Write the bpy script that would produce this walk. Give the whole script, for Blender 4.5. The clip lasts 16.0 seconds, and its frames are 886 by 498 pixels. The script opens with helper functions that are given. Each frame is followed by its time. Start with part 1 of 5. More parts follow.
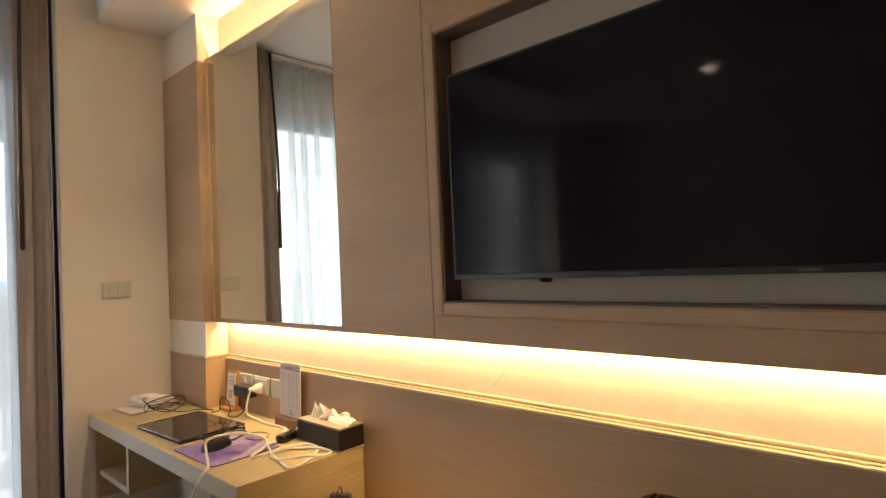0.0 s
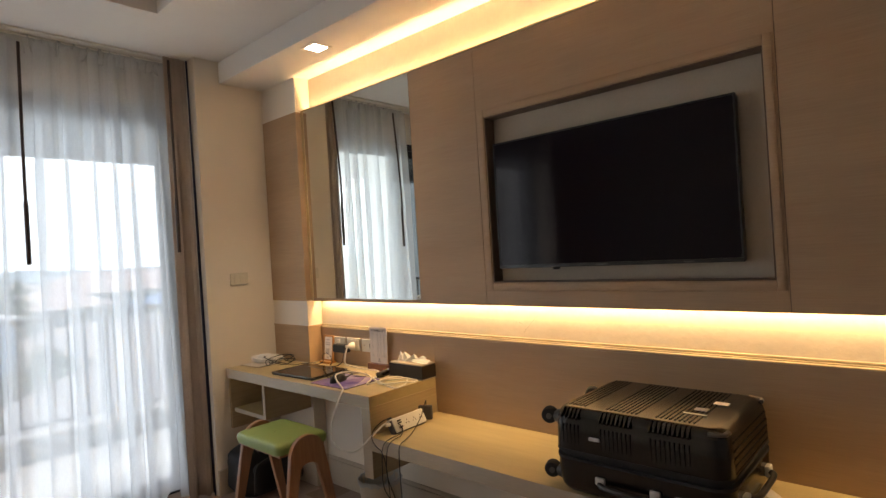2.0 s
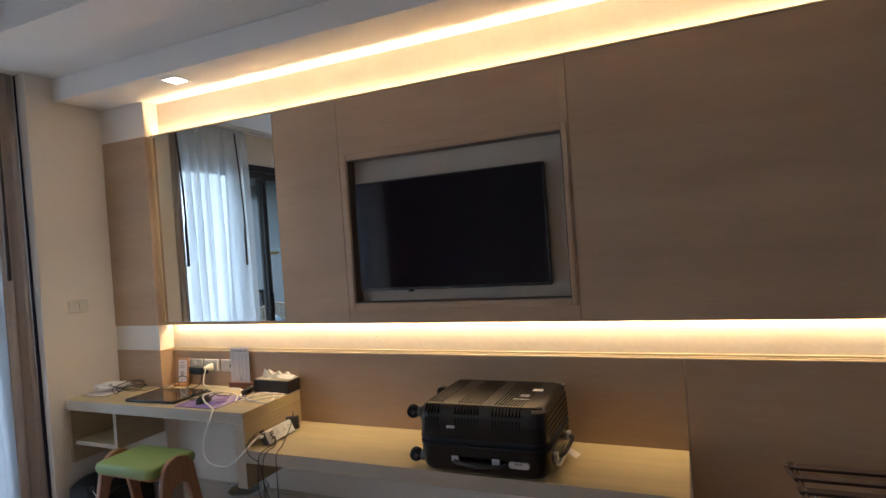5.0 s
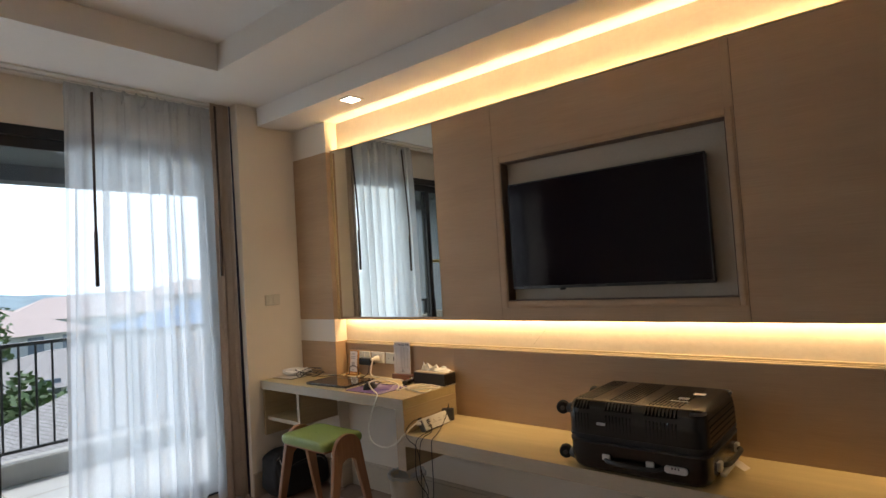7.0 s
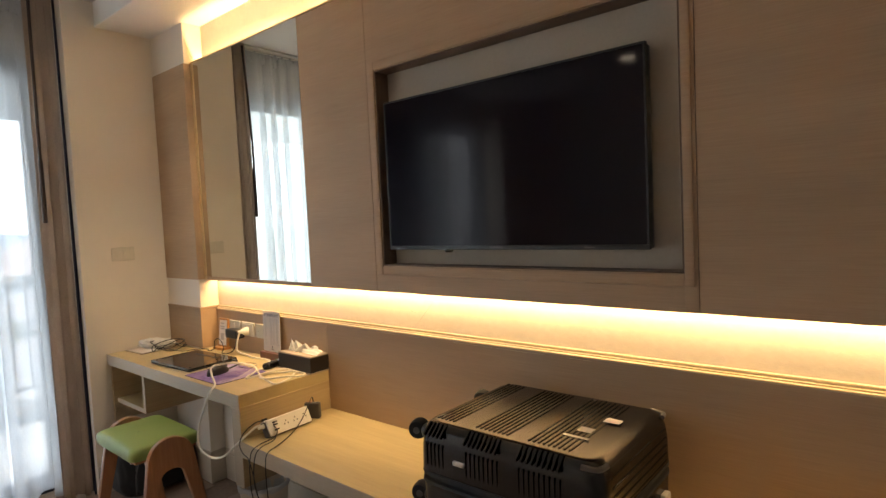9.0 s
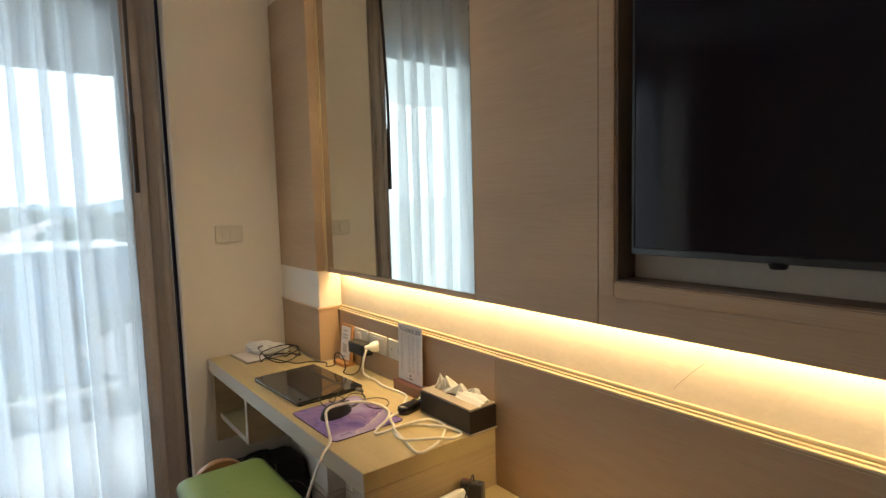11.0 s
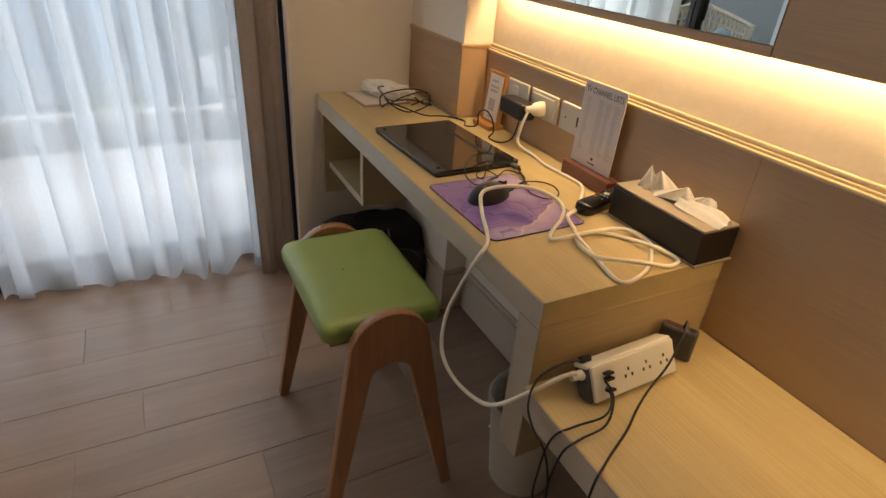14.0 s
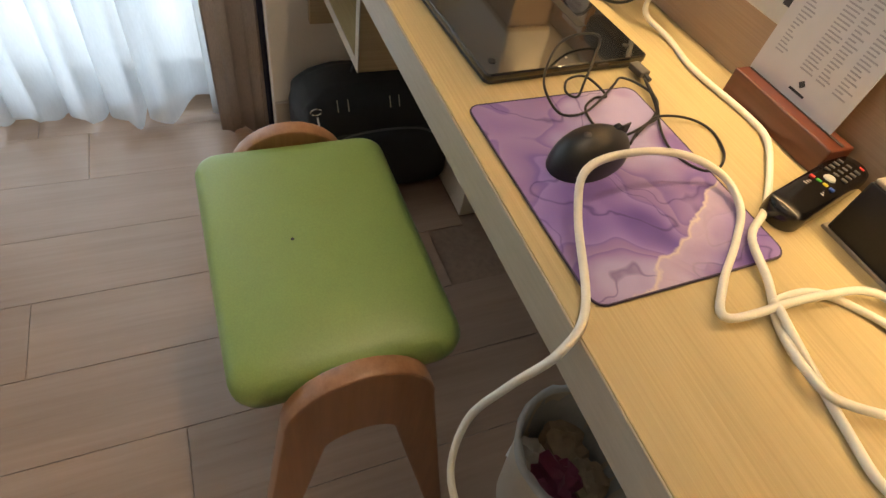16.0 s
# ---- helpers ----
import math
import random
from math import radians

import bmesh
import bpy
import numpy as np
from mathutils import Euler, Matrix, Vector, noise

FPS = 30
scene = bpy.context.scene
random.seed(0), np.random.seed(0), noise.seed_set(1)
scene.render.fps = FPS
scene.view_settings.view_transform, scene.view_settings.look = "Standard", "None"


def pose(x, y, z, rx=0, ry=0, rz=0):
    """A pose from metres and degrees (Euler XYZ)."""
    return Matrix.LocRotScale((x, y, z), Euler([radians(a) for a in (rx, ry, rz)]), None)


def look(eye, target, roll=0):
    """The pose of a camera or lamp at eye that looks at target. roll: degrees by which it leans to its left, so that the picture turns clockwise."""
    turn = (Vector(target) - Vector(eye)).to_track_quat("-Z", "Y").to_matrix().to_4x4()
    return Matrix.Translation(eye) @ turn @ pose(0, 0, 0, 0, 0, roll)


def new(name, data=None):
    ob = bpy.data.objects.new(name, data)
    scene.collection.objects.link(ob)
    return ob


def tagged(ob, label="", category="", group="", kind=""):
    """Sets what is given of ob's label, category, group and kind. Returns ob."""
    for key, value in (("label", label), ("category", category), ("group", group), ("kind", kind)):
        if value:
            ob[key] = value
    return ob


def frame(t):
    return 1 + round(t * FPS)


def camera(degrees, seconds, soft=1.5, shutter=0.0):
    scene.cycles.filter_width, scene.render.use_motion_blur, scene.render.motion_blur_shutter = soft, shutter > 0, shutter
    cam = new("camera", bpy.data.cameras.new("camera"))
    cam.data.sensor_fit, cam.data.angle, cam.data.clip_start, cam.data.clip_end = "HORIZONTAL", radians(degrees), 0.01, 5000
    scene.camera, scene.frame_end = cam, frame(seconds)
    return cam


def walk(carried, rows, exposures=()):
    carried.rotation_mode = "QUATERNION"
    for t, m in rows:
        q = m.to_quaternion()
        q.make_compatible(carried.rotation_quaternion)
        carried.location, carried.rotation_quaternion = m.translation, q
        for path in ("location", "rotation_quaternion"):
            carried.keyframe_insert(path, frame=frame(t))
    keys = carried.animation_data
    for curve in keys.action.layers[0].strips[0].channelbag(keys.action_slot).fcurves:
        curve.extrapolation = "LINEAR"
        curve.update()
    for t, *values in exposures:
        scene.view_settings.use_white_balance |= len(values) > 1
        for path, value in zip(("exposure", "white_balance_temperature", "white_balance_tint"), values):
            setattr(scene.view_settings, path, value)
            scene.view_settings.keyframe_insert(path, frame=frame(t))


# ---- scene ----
cam = camera(76.8, 16.0)
PATH = [
    (0, (1.481, -1.164, 1.329), (0.119, 0.299, 1.388), -2.5),
    (0.5, (1.614, -1.338, 1.354), (0.204, 0.079, 1.397), -2.5),
    (1, (1.722, -1.639, 1.4), (0.277, -0.257, 1.426), -2.9),
    (1.5, (1.934, -1.859, 1.403), (0.476, -0.49, 1.431), -3.5),
    (2, (1.96, -2.042, 1.384), (0.615, -0.562, 1.39), -3.5),
    (2.5, (1.992, -2.226, 1.402), (0.845, -0.588, 1.403), -3.7),
    (3, (2.148, -2.422, 1.459), (1.329, -0.598, 1.444), -4.0),
    (3.2, (2.156, -2.488, 1.474), (1.465, -0.612, 1.433), -4.2),
    (5.3, (1.953, -2.517, 1.505), (1.087, -0.714, 1.499), -3.9),
    (5.5, (1.897, -2.535, 1.498), (0.954, -0.772, 1.511), -3.8),
    (6, (1.873, -2.54, 1.479), (0.731, -0.899, 1.536), -3.6),
    (6.5, (1.9, -2.566, 1.49), (0.653, -1.004, 1.55), -3.6),
    (7, (2.096, -2.536, 1.395), (0.812, -1.004, 1.483), -3.5),
    (7.5, (2.285, -2.312, 1.38), (0.998, -0.781, 1.404), -3.8),
    (8, (2.361, -2.035, 1.337), (1.087, -0.494, 1.289), -3.1),
    (8.2, (2.31, -1.916, 1.356), (1.086, -0.338, 1.256), -3.1),
    (10.3, (1.466, -1.231, 1.41), (0.008, 0.133, 1.295), -0.9),
    (10.5, (1.38, -1.195, 1.408), (-0.102, 0.138, 1.248), -1.3),
    (11, (1.161, -1.073, 1.416), (-0.415, 0.145, 1.234), -1.5),
    (11.5, (1.042, -1.006, 1.366), (-0.621, 0.062, 1.064), -1.4),
    (12, (0.904, -1.075, 1.384), (-0.756, -0.06, 0.917), -1.1),
    (12.5, (0.807, -1.172, 1.341), (-0.831, -0.187, 0.753), -0.2),
    (13, (0.734, -1.17, 1.311), (-0.871, -0.243, 0.558), 2.0),
    (13.5, (0.649, -1.046, 1.292), (-0.922, -0.162, 0.425), 3.1),
    (14, (0.578, -0.957, 1.267), (-0.942, -0.113, 0.28), 4.6),
    (14.5, (0.415, -0.904, 1.239), (-1.049, -0.075, 0.157), 5.6),
    (15, (0.125, -0.823, 1.162), (-1.231, -0.056, -0.092), 6.7),
    (15.5, (0.015, -0.740, 1.130), (-1.225, -0.003, -0.256), 9.6),
    (16, (-0.025, -0.685, 1.131), (-1.136, -0.014, -0.391), 13.5),
]
EXPOSURES = [(0.0, 1.6, 7200, 17), (1.0, 1.35, 7050, 14), (2.0, 1.25, 7300, 18), (2.5, 1.35, 7500, 19), (3.2, 1.5, 7300, 19), (5.4, 1.22, 5500, 14), (7.0, 1.08, 6750, 15), (8.2, 1.5, 7200, 18), (10.5, 1.45, 6600, 7), (12.0, 0.79, 6650, 13), (13.0, 0.83, 6700, 15), (14.5, 1.18, 7200, 18), (16.0, 1.6, 6800, 11)]
walk(cam, [(t, look(eye, target, roll)) for t, eye, target, roll in PATH], EXPOSURES)

# ---- light ----
world = bpy.data.worlds.new("sky")
scene.world = world
world.use_nodes = True
sky = world.node_tree.nodes.new("ShaderNodeTexSky")
sky.sky_type, sky.sun_disc, sky.sun_elevation, sky.sun_rotation = "NISHITA", False, radians(60), radians(-90)
sky.air_density, sky.dust_density = 1.0, 1.5
world.node_tree.links.new(sky.outputs[0], world.node_tree.nodes["Background"].inputs[0])
world.node_tree.nodes["Background"].inputs[1].default_value = 0.15

sun = bpy.data.lights.new("sun", "SUN")
sun.energy, sun.angle, sun.color = 1.5, radians(14), (1.0, 0.96, 0.90)
new("sun", sun).matrix_world = look((-20, 6, 36), (0, 0, 0))

LED = (1.0, 0.705, 0.35)


def lamp_strip(name, x0, x1, y, z, down, watts, tilt=0.0):
    data = bpy.data.lights.new(name, "AREA")
    data.shape, data.size, data.size_y, data.energy, data.color = "RECTANGLE", x1 - x0, 0.010, watts, LED
    new(name, data).matrix_world = pose((x0 + x1) / 2, y, z, tilt if down else 180 + tilt, 0, 0)


lamp_strip("led_strip_lower", -0.93, 2.90, -0.009, 1.140, True, 5.6)
lamp_strip("led_strip_upper", -0.93, 2.90, 0.000, 2.253, False, 8.4)


def spot(name, x, y, z, watts):
    data = bpy.data.lights.new(name, "SPOT")
    data.energy, data.color, data.spot_size, data.spot_blend, data.shadow_soft_size = watts, (1.0, 0.8, 0.55), radians(100), 0.8, 0.03
    new(name, data).matrix_world = pose(x, y, z)


spot("downlight_beam", -0.475, -0.262, 2.485, 11.0)
spot("downlight_beam", 0.236, -3.09, 2.62, 12.0)


def daylight(name, y0, y1, watts):
    """Skylight that comes in through one part of the balcony door."""
    data = bpy.data.lights.new(name, "AREA")
    data.shape, data.size, data.size_y, data.energy, data.color = "RECTANGLE", y1 - y0, 2.15, watts, (0.84, 0.92, 1.0)
    y = (y0 + y1) / 2
    new(name, data).matrix_world = look((-1.78, y, 1.2), (0.0, y, 1.15))


daylight("door_daylight", -1.46, -0.66, 5.0)
daylight("door_daylight", -3.52, -2.74, 12.5)


# ---- materials ----
def nodes_of(name):
    m = bpy.data.materials.new(name)
    m.use_nodes = True
    return m, m.node_tree.nodes, m.node_tree.links, m.node_tree.nodes["Principled BSDF"]


def noise_node(n, l, scale, stretch=(1, 1, 1), detail=4.0, rough=0.55):
    tc = n.new("ShaderNodeTexCoord")
    mp = n.new("ShaderNodeMapping")
    mp.inputs["Scale"].default_value = stretch
    tx = n.new("ShaderNodeTexNoise")
    tx.inputs["Scale"].default_value, tx.inputs["Detail"].default_value, tx.inputs["Roughness"].default_value = scale, detail, rough
    l.new(tc.outputs["Object"], mp.inputs[0])
    l.new(mp.outputs[0], tx.inputs["Vector"])
    return tx


def ramp(n, l, src, stops):
    r = n.new("ShaderNodeValToRGB")
    while len(r.color_ramp.elements) < len(stops):
        r.color_ramp.elements.new(0.5)
    for e, (p, c) in zip(r.color_ramp.elements, stops):
        e.position, e.color = p, (*c, 1)
    l.new(src, r.inputs[0])
    return r.outputs[0]


def mul(n, l, a, b, fac=1.0):
    x = n.new("ShaderNodeMix")
    x.data_type, x.blend_type = "RGBA", "MULTIPLY"
    x.inputs[0].default_value = fac
    l.new(a, x.inputs[6])
    l.new(b, x.inputs[7])
    return x.outputs[2]


def scaled(c, k):
    return tuple(min(1.0, v * k) for v in c)


def surface(name, col, rough=0.5, metal=0.0, fine=60, vary=0.12, stain=3.0, stain_amt=0.08, bump=0.1, bump_d=0.002, stretch=(1, 1, 1), coat=0.0, spec=0.5):
    """Painted, plastic or fabric surface: grain at one scale, stains at another, fine relief."""
    m, n, l, p = nodes_of(name)
    f = noise_node(n, l, fine, stretch)
    s = noise_node(n, l, stain, (1, 1, 1), 3.0)
    a = ramp(n, l, f.outputs[0], [(0.3, scaled(col, 1 - vary)), (0.7, scaled(col, 1 + vary))])
    b = ramp(n, l, s.outputs[0], [(0.3, (1 - stain_amt,) * 3), (0.65, (1, 1, 1))])
    l.new(mul(n, l, a, b), p.inputs["Base Color"])
    rr = n.new("ShaderNodeMapRange")
    rr.inputs[3].default_value, rr.inputs[4].default_value = max(0.02, rough - 0.07), min(1, rough + 0.07)
    l.new(s.outputs[0], rr.inputs[0])
    l.new(rr.outputs[0], p.inputs["Roughness"])
    p.inputs["Metallic"].default_value = metal
    p.inputs["Coat Weight"].default_value = coat
    p.inputs["Specular IOR Level"].default_value = spec
    if bump:
        bp = n.new("ShaderNodeBump")
        bp.inputs["Strength"].default_value, bp.inputs["Distance"].default_value = bump, bump_d
        l.new(f.outputs[0], bp.inputs["Height"])
        l.new(bp.outputs[0], p.inputs["Normal"])
    return m


def wood(name, dark, light, rough=0.45, stretch=(1.2, 60, 60), fine=4.0, big=(0.5, 6, 6), per_piece=0.0, bump=0.12, coat=0.0):
    """Veneer or solid wood, its grain along the axis with the smallest stretch."""
    m, n, l, p = nodes_of(name)
    f = noise_node(n, l, fine, stretch, 6.0, 0.65)
    g = noise_node(n, l, 2.2, big, 3.0)
    a = ramp(n, l, f.outputs[0], [(0.28, dark), (0.5, tuple((x + y) / 2 for x, y in zip(dark, light))), (0.72, light)])
    b = ramp(n, l, g.outputs[0], [(0.3, (0.84, 0.83, 0.82)), (0.7, (1, 1, 1))])
    c = mul(n, l, a, b)
    if per_piece:
        oi = n.new("ShaderNodeObjectInfo")
        for tx in (f, g):
            mp = tx.inputs["Vector"].links[0].from_node
            sc = n.new("ShaderNodeVectorMath")
            sc.operation, sc.inputs[1].default_value = "MULTIPLY", (310.0, 170.0, 90.0)
            l.new(oi.outputs["Random"], sc.inputs[0])
            l.new(sc.outputs[0], mp.inputs["Location"])
        c = mul(n, l, c, ramp(n, l, oi.outputs["Random"], [(0.0, (1 - per_piece, 1 - per_piece, 1 - per_piece * 0.8)), (1.0, (1, 1, 1))]))
    l.new(c, p.inputs["Base Color"])
    rr = n.new("ShaderNodeMapRange")
    rr.inputs[3].default_value, rr.inputs[4].default_value = rough - 0.08, rough + 0.1
    l.new(f.outputs[0], rr.inputs[0])
    l.new(rr.outputs[0], p.inputs["Roughness"])
    p.inputs["Coat Weight"].default_value = coat
    bp = n.new("ShaderNodeBump")
    bp.inputs["Strength"].default_value, bp.inputs["Distance"].default_value = bump, 0.001
    l.new(f.outputs[0], bp.inputs["Height"])
    l.new(bp.outputs[0], p.inputs["Normal"])
    return m


def sheer_cloth(name):
    m, n, l, p = nodes_of(name)
    weave = noise_node(n, l, 90, (1, 3, 0.5), 3.0)
    tr = n.new("ShaderNodeBsdfTransparent")
    tl = n.new("ShaderNodeBsdfTranslucent")
    tl.inputs[0].default_value = (0.85, 0.91, 0.96, 1)
    p.inputs["Base Color"].default_value, p.inputs["Roughness"].default_value = (0.84, 0.85, 0.86, 1), 0.9
    body = n.new("ShaderNodeMixShader")
    body.inputs[0].default_value = 0.55
    l.new(p.outputs[0], body.inputs[1])
    l.new(tl.outputs[0], body.inputs[2])
    out = n.new("ShaderNodeMixShader")
    rr = n.new("ShaderNodeMapRange")
    rr.inputs[3].default_value, rr.inputs[4].default_value = 0.52, 0.64
    l.new(weave.outputs[0], rr.inputs[0])
    l.new(rr.outputs[0], out.inputs[0])
    l.new(tr.outputs[0], out.inputs[1])
    l.new(body.outputs[0], out.inputs[2])
    l.new(out.outputs[0], n["Material Output"].inputs[0])
    return m


def glass_pane(name):
    m, n, l, p = nodes_of(name)
    tr = n.new("ShaderNodeBsdfTransparent")
    tr.inputs[0].default_value = (0.90, 0.95, 0.96, 1)
    gl = n.new("ShaderNodeBsdfGlossy")
    gl.inputs["Roughness"].default_value = 0.02
    fr = n.new("ShaderNodeLayerWeight")
    fr.inputs[0].default_value = 0.5
    pw = n.new("ShaderNodeMath")
    pw.operation, pw.inputs[1].default_value = "POWER", 5.0
    l.new(fr.outputs["Facing"], pw.inputs[0])
    ad = n.new("ShaderNodeMath")
    ad.operation, ad.inputs[1].default_value, ad.inputs[2].default_value = "MULTIPLY_ADD", 0.9, 0.04
    l.new(pw.outputs[0], ad.inputs[0])
    mx = n.new("ShaderNodeMixShader")
    l.new(ad.outputs[0], mx.inputs[0])
    l.new(tr.outputs[0], mx.inputs[1])
    l.new(gl.outputs[0], mx.inputs[2])
    l.new(mx.outputs[0], n["Material Output"].inputs[0])
    return m


def plain(name, col, rough=0.5, metal=0.0, coat=0.0):
    """For small single-colour parts."""
    m, n, l, p = nodes_of(name)
    p.inputs["Base Color"].default_value, p.inputs["Roughness"].default_value, p.inputs["Metallic"].default_value = (*col, 1), rough, metal
    p.inputs["Coat Weight"].default_value = coat
    return m


def glowing(name, col, strength):
    m, n, l, p = nodes_of(name)
    p.inputs["Base Color"].default_value = (*col, 1)
    p.inputs["Emission Color"].default_value, p.inputs["Emission Strength"].default_value = (*col, 1), strength
    return m


def marble_mat(name):
    """Printed alcohol-ink marbling in violets, a pale corner edged by a gold vein."""
    m, n, l, p = nodes_of(name)
    tc = n.new("ShaderNodeTexCoord")

    def noise_at(vec, scale, detail):
        tx = n.new("ShaderNodeTexNoise")
        tx.inputs["Scale"].default_value, tx.inputs["Detail"].default_value = scale, detail
        l.new(vec, tx.inputs["Vector"])
        return tx

    def warped(src, amount):
        mp = n.new("ShaderNodeVectorMath")
        mp.operation = "MULTIPLY_ADD"
        mp.inputs[1].default_value = (amount,) * 3
        l.new(src.outputs["Color"], mp.inputs[0])
        l.new(tc.outputs["Object"], mp.inputs[2])
        return mp.outputs[0]

    bent = warped(noise_at(tc.outputs["Object"], 6.0, 2.0), 0.22)
    ink = noise_at(bent, 7.0, 1.5)
    a = ramp(n, l, ink.outputs[0], [(0.26, (0.10, 0.055, 0.27)), (0.36, (0.21, 0.13, 0.41)), (0.44, (0.29, 0.205, 0.50)), (0.446, (0.19, 0.12, 0.38)), (0.47, (0.26, 0.165, 0.40)), (0.55, (0.32, 0.22, 0.44)), (0.556, (0.21, 0.13, 0.38)), (0.59, (0.30, 0.20, 0.44)), (0.68, (0.42, 0.36, 0.58))])
    wash = noise_at(tc.outputs["Object"], 11.0, 4.0)
    a = mul(n, l, a, ramp(n, l, wash.outputs[0], [(0.3, (0.86, 0.85, 0.94)), (0.7, (1, 1, 1))]))
    # thin dark veins along the edges of the washes
    fine = noise_at(warped(noise_at(tc.outputs["Object"], 9.0, 3.0), 0.16), 6.0, 1.0)
    lines = ramp(n, l, fine.outputs[0], [(0.448, (1, 1, 1)), (0.456, (0.42, 0.38, 0.52)), (0.464, (1, 1, 1)), (0.548, (1, 1, 1)), (0.554, (0.50, 0.44, 0.58)), (0.562, (1, 1, 1))])
    a = mul(n, l, a, lines)
    # the pale corner and its vein
    sep = n.new("ShaderNodeVectorMath")
    sep.operation = "DOT_PRODUCT"
    sep.inputs[1].default_value = (0.85, 0.53, 0.0)
    l.new(warped(noise_at(tc.outputs["Object"], 24.0, 4.0), 0.055), sep.inputs[0])
    mask = ramp(n, l, sep.outputs["Value"], [(0.128, (0, 0, 0)), (0.130, (1, 1, 1)), (0.185, (0, 0, 0))])
    vein = ramp(n, l, sep.outputs["Value"], [(0.1270, (0, 0, 0)), (0.1285, (1, 1, 1)), (0.1300, (0, 0, 0))])
    for fac, col in ((mask, (0.45, 0.36, 0.52)), (vein, (0.70, 0.60, 0.50))):
        x = n.new("ShaderNodeMix")
        x.data_type = "RGBA"
        l.new(fac, x.inputs[0])
        l.new(a, x.inputs[6])
        x.inputs[7].default_value = (*col, 1)
        a = x.outputs[2]
    l.new(a, p.inputs["Base Color"])
    p.inputs["Roughness"].default_value = 0.75
    return m


def shingle(name, a, b):
    m, n, l, p = nodes_of(name)
    tc = n.new("ShaderNodeTexCoord")
    br = n.new("ShaderNodeTexBrick")
    br.inputs["Scale"].default_value = 3.0
    br.inputs["Color1"].default_value, br.inputs["Color2"].default_value, br.inputs["Mortar"].default_value = (*a, 1), (*b, 1), (*scaled(a, 0.5), 1)
    l.new(tc.outputs["Object"], br.inputs["Vector"])
    l.new(br.outputs[0], p.inputs["Base Color"])
    p.inputs["Roughness"].default_value = 0.85
    return m


WALL = surface("warm_white_wall_paint", (0.83, 0.765, 0.67), 0.75, fine=220, vary=0.02, stain=1.6, stain_amt=0.05, bump=0.12, bump_d=0.001)
CEIL = surface("ceiling_paint", (0.81, 0.78, 0.74), 0.85, fine=160, vary=0.02, stain=1.0, stain_amt=0.05, bump=0.06, bump_d=0.001)
PLASTER = surface("niche_plaster", (0.66, 0.59, 0.49), 0.7, fine=42, vary=0.03, stain=5, stain_amt=0.07, bump=0.30, bump_d=0.004)
# Darker and browner than the plaster: the recess's shade is in the colour.
SHADED_RECESS = surface("shaded_recess_paint", (0.53, 0.46, 0.37), 0.75, fine=120, vary=0.03, stain=4, stain_amt=0.06, bump=0.15, bump_d=0.001)
VENEER = wood("oak_veneer_panel", (0.445, 0.298, 0.180), (0.555, 0.388, 0.245), 0.5, (2.0, 110, 150), 3.2, (0.4, 2, 2.5))
VENEER_DESK = wood("oak_laminate_top", (0.475, 0.370, 0.185), (0.605, 0.490, 0.265), 0.42, (1.4, 110, 110), 3.0, (0.5, 7, 7), bump=0.06)
VENEER_SIDE = wood("oak_laminate_side", (0.45, 0.335, 0.185), (0.56, 0.435, 0.255), 0.45, (60, 0.9, 75), 3.0, (6, 0.5, 7), bump=0.06)
EDGE = surface("grey_oak_edge_band", (0.46, 0.385, 0.29), 0.5, fine=30, vary=0.05, stain=4, stain_amt=0.06, stretch=(1, 8, 8), bump=0.04)
# Mouldings lightened to paint in the LED glow; also colours the chipped edge.
LIT_LEDGE_AND_CHIPS = wood("lit_oak_moulding_and_chips", (0.54, 0.45, 0.28), (0.65, 0.54, 0.35), 0.42, (1.0, 60, 60), 3.0)
JAMB = wood("brown_wood_jamb", (0.12, 0.075, 0.05), (0.20, 0.13, 0.09), 0.5, (60, 60, 1), 3.0)
SEAM = plain("dark_joint", (0.19, 0.12, 0.072), 0.8)
MIRROR = plain("mirror_silver", (0.80, 0.81, 0.76), 0.006, 1.0)
GOLD = plain("champagne_metal_trim", (0.74, 0.60, 0.35), 0.42, 0.6)
FLOORMAT = wood("greige_wood_tile", (0.365, 0.250, 0.180), (0.435, 0.308, 0.228), 0.30, (30, 1.2, 30), 3.0, (6, 0.7, 6), per_piece=0.10, bump=0.05)
GROUT = surface("tile_grout", (0.30, 0.21, 0.155), 0.9)
BASEBOARD = surface("beige_baseboard_paint", (0.56, 0.48, 0.38), 0.5, fine=80, vary=0.03)
BLACKFRAME = surface("black_powder_coat", (0.018, 0.019, 0.022), 0.45, fine=300, vary=0.1, bump=0.03)
GLASS = glass_pane("window_glass")
SHEER = sheer_cloth("white_sheer_voile")
DRAPE = surface("taupe_satin_drape", (0.53, 0.43, 0.355), 0.45, fine=90, vary=0.12, stain=6, stain_amt=0.15, stretch=(6, 6, 1), bump=0.1)
LINING = surface("navy_blackout_lining", (0.045, 0.045, 0.085), 0.7)
WANDMAT = plain("dark_brown_wand", (0.05, 0.03, 0.025), 0.4)
WHITE_PL = surface("white_plastic", (0.78, 0.77, 0.73), 0.35, fine=200, vary=0.02, stain=20, stain_amt=0.04, bump=0.02)
IVORY = surface("ivory_switch_plastic", (0.70, 0.66, 0.56), 0.35, fine=200, vary=0.02, stain=20, stain_amt=0.05, bump=0.02)
CABLE_W = surface("white_cable_sleeve", (0.80, 0.76, 0.66), 0.45, fine=300, vary=0.03, stain=30, stain_amt=0.08, bump=0.05)
CABLE_B = plain("black_cable", (0.012, 0.011, 0.011), 0.45)
REMOTE_PL = plain("glossy_black_plastic", (0.006, 0.005, 0.005), 0.18)
